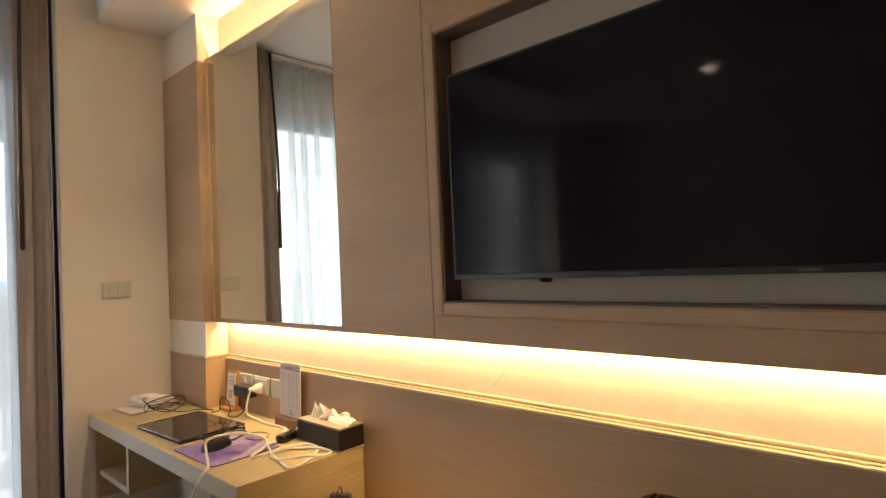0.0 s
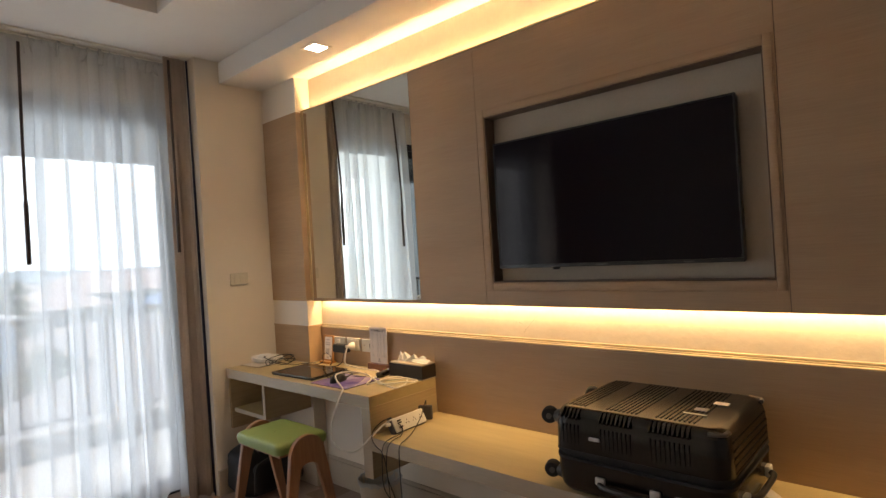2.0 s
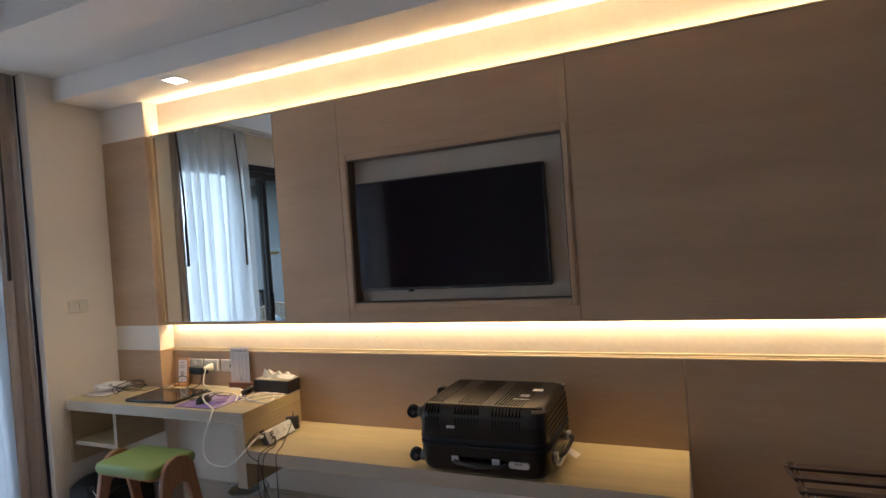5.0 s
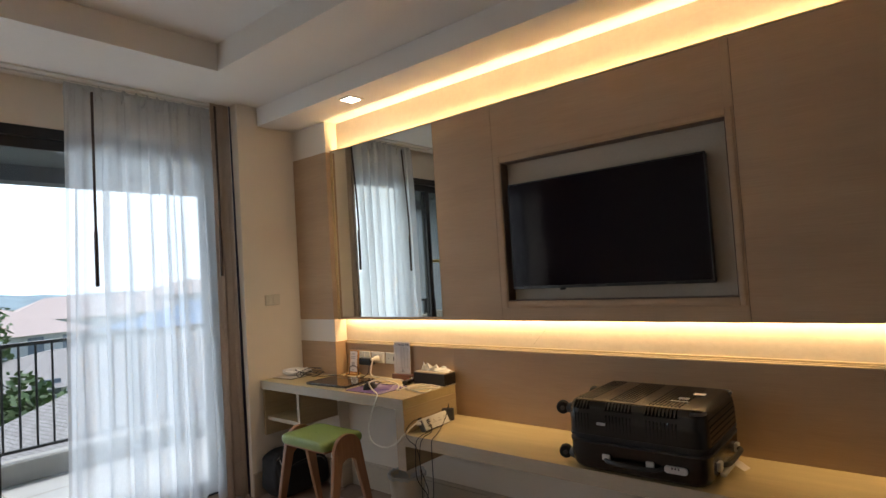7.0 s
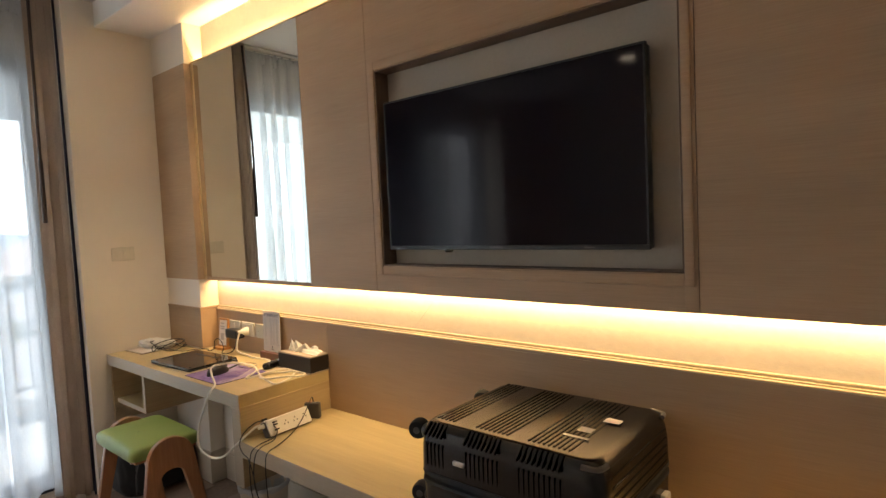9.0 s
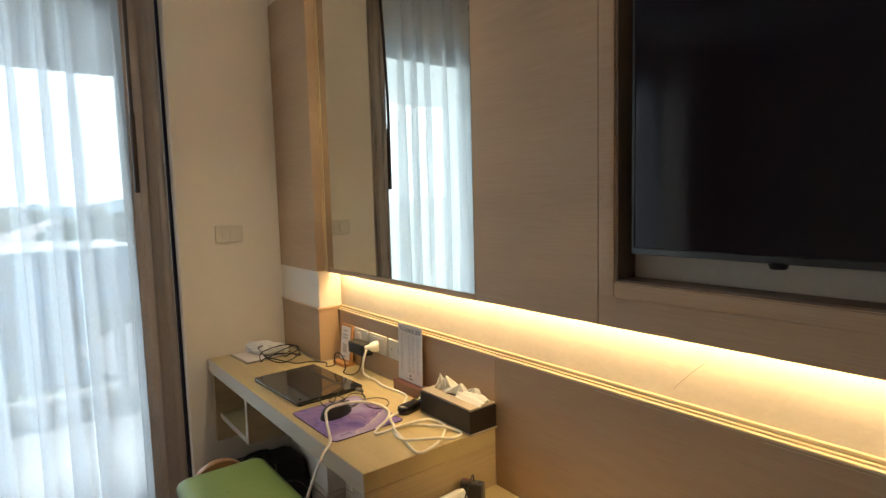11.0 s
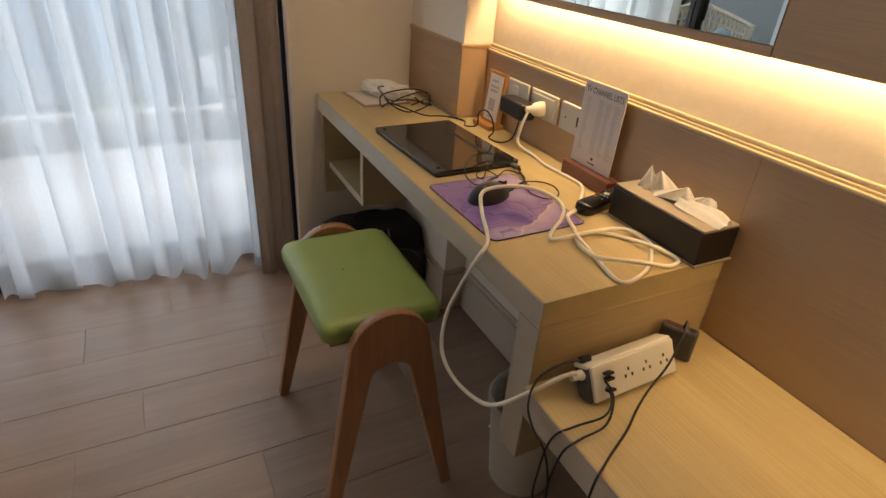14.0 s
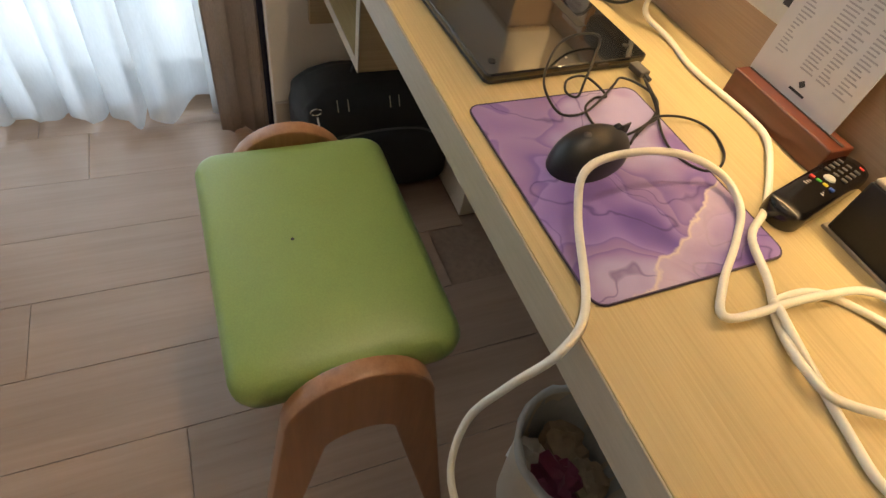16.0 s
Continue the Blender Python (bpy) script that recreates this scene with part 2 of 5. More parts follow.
BLACK_PL = surface("black_plastic", (0.014, 0.014, 0.015), 0.38, fine=400, vary=0.2, bump=0.05, bump_d=0.0006)
GREY_PL = surface("dark_grey_plastic", (0.075, 0.07, 0.07), 0.4, fine=300, vary=0.1, bump=0.03)
GREEN = surface("green_leatherette", (0.248, 0.348, 0.098), 0.42, fine=420, vary=0.06, stain=7, stain_amt=0.08, bump=0.22, bump_d=0.0008)
BENT = wood("bentwood_beech", (0.30, 0.135, 0.062), (0.44, 0.22, 0.11), 0.38, (14, 14, 1.0), 5.0, (3, 3, 0.7), coat=0.25)
SCREEN = plain("tv_glass", (0.010, 0.007, 0.011), 0.06)
SCREEN.node_tree.nodes["Principled BSDF"].inputs["Specular IOR Level"].default_value = 0.13
BEZEL = plain("tv_bezel", (0.01, 0.01, 0.011), 0.3)
CASE = surface("black_hard_shell", (0.004, 0.003, 0.0027), 0.22, fine=900, vary=0.3, stain=14, stain_amt=0.2, bump=0.02, bump_d=0.0002, spec=0.5)
CHROME = plain("brushed_chrome", (0.62, 0.61, 0.60), 0.22, 1.0)
SILVER = plain("silver_plastic", (0.58, 0.57, 0.55), 0.32, 0.3)
STRAP = surface("brown_webbing", (0.026, 0.012, 0.011), 0.75, fine=500, vary=0.2, bump=0.2, bump_d=0.001)
PAD = marble_mat("violet_marbled_cloth")
STITCH = plain("dark_stitching", (0.06, 0.04, 0.075), 0.8)
LAPTOP = plain("glossy_dark_grey_shell", (0.020, 0.019, 0.019), 0.10, 0.15, 0.6)
RUBBER = plain("black_rubber", (0.01, 0.01, 0.01), 0.8)
BROWNBOX = surface("dark_brown_leatherette", (0.012, 0.008, 0.0065), 0.45, fine=350, vary=0.15, bump=0.15, bump_d=0.0006)
TAUPE = surface("taupe_leatherette", (0.33, 0.28, 0.22), 0.5, fine=350, vary=0.05, bump=0.15, bump_d=0.0006)
TISSUE = surface("tissue_paper", (0.93, 0.92, 0.90), 0.9, fine=120, vary=0.02, stain_amt=0.02, bump=0.15, bump_d=0.001)
TISSUE.node_tree.nodes["Principled BSDF"].inputs["Subsurface Weight"].default_value = 0.2
TISSUE.node_tree.nodes["Principled BSDF"].inputs["Subsurface Radius"].default_value = (0.02, 0.02, 0.02)
PAPER = surface("printed_card_paper", (0.74, 0.69, 0.65), 0.55, fine=40, vary=0.02, stain=9, stain_amt=0.06, bump=0.02)
INK = plain("dark_ink", (0.05, 0.045, 0.045), 0.7)
STICKER = plain("yellow_film", (0.66, 0.55, 0.22), 0.5)
INK_PALE = plain("faded_ink", (0.46, 0.42, 0.40), 0.7)
MAHOGANY = wood("mahogany_holder", (0.105, 0.028, 0.016), (0.17, 0.05, 0.028), 0.33, (1, 30, 30), 5.0, coat=0.3)
ORANGEWOOD = wood("honey_wood_stand", (0.42, 0.19, 0.05), (0.56, 0.28, 0.09), 0.4, (20, 20, 1), 5.0)
BINMAT = surface("cream_bin_plastic", (0.60, 0.54, 0.45), 0.45, fine=150, vary=0.03, stain=8, stain_amt=0.1)
BAGPLASTIC = sheer_cloth("thin_bin_liner")
BAGMAT = surface("black_nylon_bag", (0.010, 0.010, 0.011), 0.7, fine=380, vary=0.25, bump=0.3, bump_d=0.001)
TRASH_A, TRASH_B = surface("purple_wrapper", (0.35, 0.07, 0.16), 0.35), surface("crumpled_paper", (0.52, 0.40, 0.28), 0.8)
LIGHTFACE = glowing("downlight_diffuser", (1.0, 0.86, 0.66), 14.0)
BALC = surface("pale_balcony_tile", (0.74, 0.74, 0.74), 0.4, fine=20, vary=0.04, stain=1.5, stain_amt=0.1)
CURB = surface("grey_concrete_curb", (0.42, 0.41, 0.39), 0.8, fine=40, vary=0.06, stain=2, stain_amt=0.12, bump=0.15)
BALCWALL = surface("grey_blue_render", (0.30, 0.33, 0.36), 0.8, fine=70, vary=0.05, stain=1.2, stain_amt=0.12, bump=0.2)
SLAT = surface("grey_soffit_board", (0.13, 0.14, 0.155), 0.7, fine=10, vary=0.1, stretch=(1, 12, 1))
RATTAN = surface("bleached_rattan", (0.66, 0.58, 0.48), 0.6, fine=90, vary=0.15, bump=0.2)
CUSHION = surface("pale_blue_cotton", (0.42, 0.58, 0.68), 0.9, fine=160, vary=0.06, bump=0.15)
GRASS = surface("garden_ground", (0.10, 0.13, 0.05), 0.95, fine=0.6, vary=0.3, stain=0.05, stain_amt=0.3, bump=0)
LEAF = surface("broad_leaf", (0.095, 0.155, 0.045), 0.6, fine=2.0, vary=0.35, bump=0)
BARK = surface("bark", (0.16, 0.12, 0.085), 0.9, fine=12, vary=0.25, bump=0.4, bump_d=0.02)
# The red tiles are paled: distance haze and glare sit in their colour.
ROOF_GREY, ROOF_RED_HAZED, ROOF_BLUE = shingle("weathered_shingle", (0.33, 0.30, 0.28), (0.42, 0.39, 0.37)), shingle("hazed_red_tile", (0.60, 0.46, 0.41), (0.66, 0.53, 0.47)), shingle("blue_sheet", (0.10, 0.24, 0.45), (0.13, 0.30, 0.52))
HOUSEWALL = surface("white_house_render", (0.72, 0.71, 0.68), 0.85, fine=3, vary=0.05, stain=0.4, stain_amt=0.1)
# Light blue wall and house panes, both lightened to paint in distance haze.
BLUEWALL_HAZED = surface("hazed_blue_house_render", (0.36, 0.52, 0.70), 0.7, fine=3, vary=0.06, stain=0.5, stain_amt=0.1)
HOUSEGLASS_HAZED = plain("hazed_house_window_glass", (0.22, 0.26, 0.30), 0.2)
HAZE = glowing("white_haze", (0.90, 0.95, 1.0), 0.8)
# Woods paled to blue-grey: the air's haze is in this colour.
HAZED_HILL = surface("hazed_far_woods", (0.34, 0.42, 0.44), 1.0, fine=0.05, vary=0.2, bump=0)


# ---- building blocks ----
def finish(bm, angle=38):
    for f in bm.faces:
        f.smooth = True
    lim = radians(angle)
    area = {f: f.calc_area() for f in bm.faces}
    for e in bm.edges:
        if len(e.link_faces) == 2 and e.calc_face_angle(0) < lim:
            a, b = sorted(area[f] for f in e.link_faces)
            e.smooth = lim > 2 or b < 12 * a or e.calc_face_angle(0) < 0.1
        else:
            e.smooth = False


def mesh_of(name, bm, material, angle=38):
    bmesh.ops.recalc_face_normals(bm, faces=bm.faces[:])
    finish(bm, angle)
    me = bpy.data.meshes.new(name)
    bm.to_mesh(me)
    bm.free()
    me.materials.append(material)
    return me


def part(name, bm, material, parent, label="", angle=38):
    ob = new(name, mesh_of(name, bm, material, angle))
    ob.parent = parent
    return tagged(ob, label)


def thing(name, x, y, z, label, category, group="", rz=0.0, kind=""):
    ob = new(name)
    ob.empty_display_size = 0.05
    ob.matrix_basis = pose(x, y, z, 0, 0, rz)
    return tagged(ob, label, category, group, kind)


def solid(name, bm, material, label, category, kind="structure", angle=38):
    return tagged(new(name, mesh_of(name, bm, material, angle)), label, category, "", kind)


def box(x0, x1, y0, y1, z0, z1, bevel=0.0, seg=2, bm=None):
    """A block, its edges rounded; added to bm when given."""
    b = bmesh.new()
    bmesh.ops.create_cube(b, size=1.0)
    for v in b.verts:
        v.co = ((x0 + x1) / 2 + v.co.x * (x1 - x0), (y0 + y1) / 2 + v.co.y * (y1 - y0), (z0 + z1) / 2 + v.co.z * (z1 - z0))
    if bevel:
        bmesh.ops.bevel(b, geom=b.edges[:], offset=bevel, segments=seg, profile=0.5, affect="EDGES")
    return join(bm, b) if bm is not None else b


def join(bm, other):
    me = bpy.data.meshes.new("tmp")
    other.to_mesh(me)
    other.free()
    bm.from_mesh(me)
    bpy.data.meshes.remove(me)
    return bm


def smooth_path(pts, steps=6, closed=False):
    """Catmull-Rom curve through points."""
    p = [Vector(q) for q in pts]
    n = len(p)
    out = []
    for i in range(n if closed else n - 1):
        a, b, c, d = (p[(i + k) % n] if closed else p[min(max(i + k, 0), n - 1)] for k in (-1, 0, 1, 2))
        for s in range(steps):
            t = s / steps
            out.append(0.5 * ((2 * b) + (c - a) * t + (2 * a - 5 * b + 4 * c - d) * t * t + (3 * b - a - 3 * c + d) * t ** 3))
    if not closed:
        out.append(p[-1])
    return out


def tube(pts, r, sides=8, steps=6, closed=False, bm=None, taper=None, smooth=True):
    """A round tube along a smoothed path."""
    path = smooth_path(pts, steps, closed) if smooth else [Vector(q) for q in pts]
    b = bm if bm is not None else bmesh.new()
    rings, up = [], Vector((0, 0, 1))
    n = len(path)
    for i, q in enumerate(path):
        a, c = (path[(i - 1) % n], path[(i + 1) % n]) if closed else (path[max(i - 1, 0)], path[min(i + 1, n - 1)])
        d = (c - a).normalized()
        side = d.cross(up)
        if side.length < 1e-3:
            side = d.cross(Vector((0, 1, 0)))
        side.normalize()
        up = side.cross(d).normalized()
        rr = r if taper is None else r + (taper - r) * i / (n - 1)
        rings.append([b.verts.new(q + (side * math.cos(2 * math.pi * k / sides) + up * math.sin(2 * math.pi * k / sides)) * rr) for k in range(sides)])
    for i in range(n if closed else n - 1):
        u, v = rings[i], rings[(i + 1) % n]
        for k in range(sides):
            b.faces.new((u[k], u[(k + 1) % sides], v[(k + 1) % sides], v[k]))
    if not closed:
        b.faces.new(rings[0][::-1])
        b.faces.new(rings[-1])
    return b


def lathe(profile, sides=32, bm=None):
    """Turns (radius, height) pairs round the z axis."""
    b = bm if bm is not None else bmesh.new()
    rings = [[b.verts.new((r * math.cos(2 * math.pi * k / sides), r * math.sin(2 * math.pi * k / sides), z)) for k in range(sides)] for r, z in profile]
    for u, v in zip(rings, rings[1:]):
        for k in range(sides):
            b.faces.new((u[k], u[(k + 1) % sides], v[(k + 1) % sides], v[k]))
    return b


def prism(outline, thick, axis="y", at=0.0, bevel=0.0):
    """An outline of two coordinates, pushed out along an axis by a thickness."""
    b = bmesh.new()
    put = {"x": lambda u, v, w: (w, u, v), "y": lambda u, v, w: (u, w, v), "z": lambda u, v, w: (u, v, w)}[axis]
    f = b.faces.new([b.verts.new(put(u, v, at)) for u, v in outline])
    e = bmesh.ops.extrude_face_region(b, geom=[f])
    bmesh.ops.translate(b, verts=[v for v in e["geom"] if isinstance(v, bmesh.types.BMVert)], vec=put(0, 0, thick))
    bmesh.ops.recalc_face_normals(b, faces=b.faces[:])
    if bevel:
        sharp = [q for q in b.edges if q.calc_face_angle(0) > 0.9]
        bmesh.ops.bevel(b, geom=sharp, offset=bevel, segments=2, profile=0.5, affect="EDGES")
    return b


def round_rect(w, d, r, n=5, cx=0.0, cy=0.0):
    """Outline of a rectangle with rounded corners."""
    out = []
    for sx, sy, a0 in ((1, 1, 0), (-1, 1, 90), (-1, -1, 180), (1, -1, 270)):
        for i in range(n + 1):
            a = radians(a0 + 90 * i / n)
            out.append((cx + sx * (w / 2 - r) + r * math.cos(a), cy + sy * (d / 2 - r) + r * math.sin(a)))
    return out


def moved(bm, m):
    bmesh.ops.transform(bm, matrix=m, verts=bm.verts[:])
    return bm


def rod(a, b, r, sides=12, bm=None):
    return tube([a, b], r, sides, 1, bm=bm, smooth=False)


# ---- the room ----
WX, OUT = -1.345, -1.70        # inner and outer face of the window wall
CEIL_Z, SOFFIT_Z = 2.634, 2.50
EAST, SOUTH = 4.10, -4.30

north = solid("wall_north", box(WX - 0.4, EAST, 0.020, 0.20, -0.2, 3.1), PLASTER, "cream plaster wall behind the oak panelling", "wall")
solid("wall_under_bench", box(-0.965, 1.985, 0.0, 0.017, 0.0, 0.55), WALL, "cream painted wall under the floating bench", "wall")
bm = box(OUT, -1.601, -0.555, 0.017, -0.2, CEIL_Z + 0.03)
box(-1.60, WX, -0.526, 0.017, -0.2, CEIL_Z + 0.03, 0.004, bm=bm)
solid("wall_west", bm, WALL, "warm white wall beside the balcony door", "wall")
solid("wall_west_header", box(OUT, -1.62, -3.60, -0.558, 2.36, CEIL_Z + 0.03), WALL, "painted wall strip above the balcony door", "wall")
solid("wall_west_end", box(OUT, WX, SOUTH, -3.60, -0.2, CEIL_Z + 0.03), WALL, "warm white wall on the far side of the door", "wall")
solid("wall_south", box(OUT, EAST, SOUTH - 0.2, SOUTH, -0.2, 3.1), WALL, "plain warm white back wall of the room", "wall")
solid("wall_east", box(EAST, EAST + 0.2, SOUTH - 0.2, 0.2, -0.2, 3.1), WALL, "plain warm white side wall of the room", "wall")

# dropped ceiling ring with a raised tray, and the lower bulkhead over the panelling
TRAY = (-0.875, 3.2, -2.85, -0.905)
bm = bmesh.new()
box(OUT, TRAY[0], SOUTH, 0.02, CEIL_Z, 3.1, bm=bm)
box(TRAY[1], EAST, SOUTH, 0.02, CEIL_Z, 3.1, bm=bm)
box(TRAY[0], TRAY[1], TRAY[3], 0.02, CEIL_Z, 3.1, bm=bm)
box(TRAY[0], TRAY[1], SOUTH, TRAY[2], CEIL_Z, 3.1, bm=bm)
solid("ceiling", bm, CEIL, "white plasterboard ceiling ring round a raised tray", "ceiling")
solid("ceiling_tray", box(TRAY[0] - 0.05, TRAY[1] + 0.05, TRAY[2] - 0.05, TRAY[3] + 0.05, 2.79, 2.90), CEIL, "raised white ceiling tray", "ceiling")
solid("ceiling_bulkhead", box(WX + 0.002, EAST - 0.002, -0.374, 0.018, SOFFIT_Z, CEIL_Z - 0.002, 0.003), CEIL, "lowered white bulkhead above the oak panelling", "ceiling")


def column(name, x0, x1, label):
    """Plaster pier with oak cladding in two bands and a moulding."""
    c = tagged(new(name, mesh_of(name, box(x0, x1, -0.086, 0.018, 0.0, SOFFIT_Z, 0.002), WALL)), label, "column", "", "structure")
    for z0, z1 in ((0.752, 0.965), (1.128, 2.285)):
        part("cladding", box(x0 - (0.003 if x0 > 0 else -0.003), x1 + 0.004, -0.092, 0.014, z0, z1, 0.001), VENEER, c, "oak veneer cladding")
    part("moulding", box(x0 + 0.003, x1 + 0.008, -0.096, 0.012, 0.965, 0.976, 0.002), VENEER, c)
    part("baseboard", box(x0 + 0.003, x1 + 0.012, -0.099, -0.001, 0.0, 0.15, 0.003), BASEBOARD, c)
    part("baseboard_cap", box(x0 + 0.003, x1 + 0.007, -0.094, -0.001, 0.15, 0.172, 0.004), BASEBOARD, c)
    return c


column("column_1", WX, -0.965, "cream pier clad in bands of oak veneer by the desk")
column("column_2", 2.935, 3.30, "cream pier clad in oak veneer past the luggage rack")

bb = tagged(new("baseboard_north", mesh_of("baseboard_north", box(-0.95, 1.98, -0.013, -0.001, 0.0, 0.15, 0.003), BASEBOARD)), "beige stepped baseboard along the panelled wall", "baseboard", "", "structure")
part("baseboard_cap", box(-0.95, 1.98, -0.008, -0.001, 0.15, 0.172, 0.003), BASEBOARD, bb)
solid("baseboard_west", box(WX + 0.001, WX + 0.013, -0.524, -0.10, 0.0, 0.15, 0.003), BASEBOARD, "beige baseboard under the wall switch", "baseboard")

# ---- oak panelling ----
wains = thing("wainscot", 0, 0.017, 0, "oak veneer wainscot with a double moulding on top", "wall panel", kind="structure")
for x0, x1, z0 in ((-0.958, -0.0004, 0.62), (0.0, 1.985, 0.55), (1.9875, 2.93, 0.012)):
    part("board", box(x0, x1, -0.017, 0.0, z0, 0.955, 0.0012), VENEER, wains)
# The mouldings' pale tone holds the glow of the strip above.
part("moulding", box(-0.958, 2.93, -0.021, 0.0, 0.9555, 0.9625, 0.0015), LIT_LEDGE_AND_CHIPS, wains, "lower moulding, LED glow in its pale colour")
part("moulding", box(-0.958, 2.93, -0.014, 0.0, 0.963, 0.968, 0.0008), LIT_LEDGE_AND_CHIPS, wains)
part("moulding", box(-0.958, 2.93, -0.010, 0.0, 0.9685, 0.978, 0.0015), LIT_LEDGE_AND_CHIPS, wains, "top moulding, LED glow in its pale colour")
for x0, x1 in ((0.352, 0.470), (0.482, 0.598), (0.728, 0.905), (0.912, 1.100), (1.180, 1.262), (-0.205, -0.120)):
    part("worn_edge", box(x0, x1, -0.0180, -0.0165, 0.9490, 0.9502), LIT_LEDGE_AND_CHIPS, wains, "thin pale line where the veneer edge is chipped")
part("hairline_crack", tube([(0.540, 0.0203, 0.998), (0.556, 0.0203, 1.018), (0.566, 0.0203, 1.027), (0.583, 0.0203, 1.047), (0.596, 0.0203, 1.058), (0.613, 0.0203, 1.077)], 0.0006, 5, 3), SEAM, north, "hairline crack in the plaster")
part("hairline_crack", tube([(0.505, 0.0203, 1.045), (0.520, 0.0203, 1.043), (0.534, 0.0203, 1.040)], 0.0005, 5, 3), SEAM, north, "hairline crack in the plaster")

PANEL_Y = -0.053
pan = thing("wall_panel", 0, PANEL_Y, 1.126, "floating oak veneer wall panel with a mirror and a television recess", "wall panel", kind="structure")
Z0, Z1 = 0.0, 1.159            # local heights of the panel
RX0, RX1, RZ0, RZ1 = 0.447, 1.551, 0.102, 0.838
T = 0.036
part("board", box(-0.016, 0.3992, 0, T, Z0, Z1, 0.001), VENEER, pan)
part("board", box(0.401, RX0, 0, T, Z0, Z1, 0.001), VENEER, pan)
part("board", box(RX0, RX1, 0, T, RZ1, Z1, 0.0), VENEER, pan)
part("board", box(RX0, RX1, 0, T, Z0, RZ0, 0.0), VENEER, pan)
part("board", box(RX1, 1.5845, 0, T, Z0, Z1, 0.001), VENEER, pan)
part("board", box(1.587, 2.930, 0, T, Z0, Z1, 0.001), VENEER, pan)
part("joint", box(1.578, 1.591, 0.003, T, Z0 + 0.002, Z1 - 0.002), SEAM, pan)
part("joint", box(0.394, 0.405, 0.002, T, Z0 + 0.002, Z1 - 0.002), SEAM, pan)
part("edge_strip", box(-0.962, -0.938, -0.002, T, Z0, Z1, 0.001), GOLD, pan, "champagne metal edge strip")
mir = part("mirror", box(-0.935, -0.018, 0.0, 0.006, Z0 + 0.018, Z1), MIRROR, pan, "frameless silvered mirror")
part("mirror_backing", box(-0.935, -0.018, 0.0075, T, Z0 + 0.018, Z1 - 0.002), SEAM, pan)
part("bottom_lip", box(-0.935, -0.0165, -0.002, T, Z0, Z0 + 0.0165), VENEER, pan)
part("top_rail", box(-0.962, 2.930, -0.003, T, Z1 + 0.001, Z1 + 0.009, 0.001), GOLD, pan, "thin metal strip on the panel top")
# raised trim and jambs round the television recess
for x0, x1, z0, z1 in ((RX0 - 0.034, RX0 - 0.002, RZ0 - 0.034, RZ1 + 0.034), (RX1 + 0.002, RX1 + 0.026, RZ0 - 0.034, RZ1 + 0.034), (RX0 - 0.002, RX1 + 0.002, RZ1 + 0.002, RZ1 + 0.034), (RX0 - 0.002, RX1 + 0.002, RZ0 - 0.034, RZ0 - 0.002)):
    part("trim", box(x0, x1, -0.007, 0.001, z0, z1, 0.003), VENEER, pan)
DEEP = 0.098
for x0, x1, z0, z1 in ((RX0, RX0 + 0.004, RZ0, RZ1), (RX1 - 0.004, RX1, RZ0, RZ1), (RX0 + 0.004, RX1 - 0.004, RZ1 - 0.004, RZ1), (RX0 + 0.004, RX1 - 0.004, RZ0, RZ0 + 0.004)):
    part("jamb", box(x0, x1, -0.001, DEEP - 0.027, z0, z1), JAMB, pan, "brown wood jamb")
# The shade behind the television is painted into this back.
part("recess_back", box(RX0 + 0.004, RX1 - 0.004, 0.064, 0.0705, RZ0 + 0.004, RZ1 - 0.004), SHADED_RECESS, pan, "recess back, its paint darkened for shade")

# ---- floor of wood-look tiles ----
floor = solid("floor", box(OUT, EAST, SOUTH, 0.02, -0.2, -0.004), GROUT, "greige wood-look tile planks with fine joints", "floor")

# ---- balcony door, curtains ----
door = thing("window_1", -1.66, -0.56, 0.0, "black-framed sliding glass balcony door, floor to header", "sliding door", kind="structure")
part("frame", box(-0.045, 0.045, -0.05, 0.0, 0.0, 2.358, 0.002), BLACKFRAME, door)
part("frame", box(-0.045, 0.045, -3.03, -2.98, 0.0, 2.358, 0.002), BLACKFRAME, door)
part("frame", box(-0.045, 0.045, -2.98, -0.05, 2.30, 2.358, 0.002), BLACKFRAME, door)
part("track", box(-0.045, 0.030, -2.98, -0.05, -0.003, 0.022, 0.002), BLACKFRAME, door, "black aluminium floor track")
part("track_rail", box(0.004, 0.010, -2.98, -0.05, 0.022, 0.034), BLACKFRAME, door)
for x, y0, y1 in ((0.012, -1.285, -0.05), (-0.022, -2.40, -1.225)):
    leaf = part("sash", box(x - 0.014, x + 0.014, y0, y0 + 0.055, 0.036, 2.298, 0.002), BLACKFRAME, door)
    part("stile", box(x - 0.014, x + 0.014, y1 - 0.055, y1, 0.036, 2.298, 0.002), BLACKFRAME, leaf)
    part("rail", box(x - 0.014, x + 0.014, y0 + 0.055, y1 - 0.055, 0.036, 0.10, 0.002), BLACKFRAME, leaf)
    part("rail", box(x - 0.014, x + 0.014, y0 + 0.055, y1 - 0.055, 2.235, 2.298, 0.002), BLACKFRAME, leaf)
    pane = part("pane", box(x - 0.003, x + 0.003, y0 + 0.055, y1 - 0.055, 0.10, 2.235), GLASS, leaf)
    pane.visible_shadow = False
part("sticker", box(-0.0185, -0.0180, -1.455, -1.275, 1.517, 1.545), STICKER, door, "yellow warning strip stuck on the glass")
part("handle", box(-0.002, 0.036, -1.285, -1.270, 0.95, 1.15, 0.004), BLACKFRAME, door)


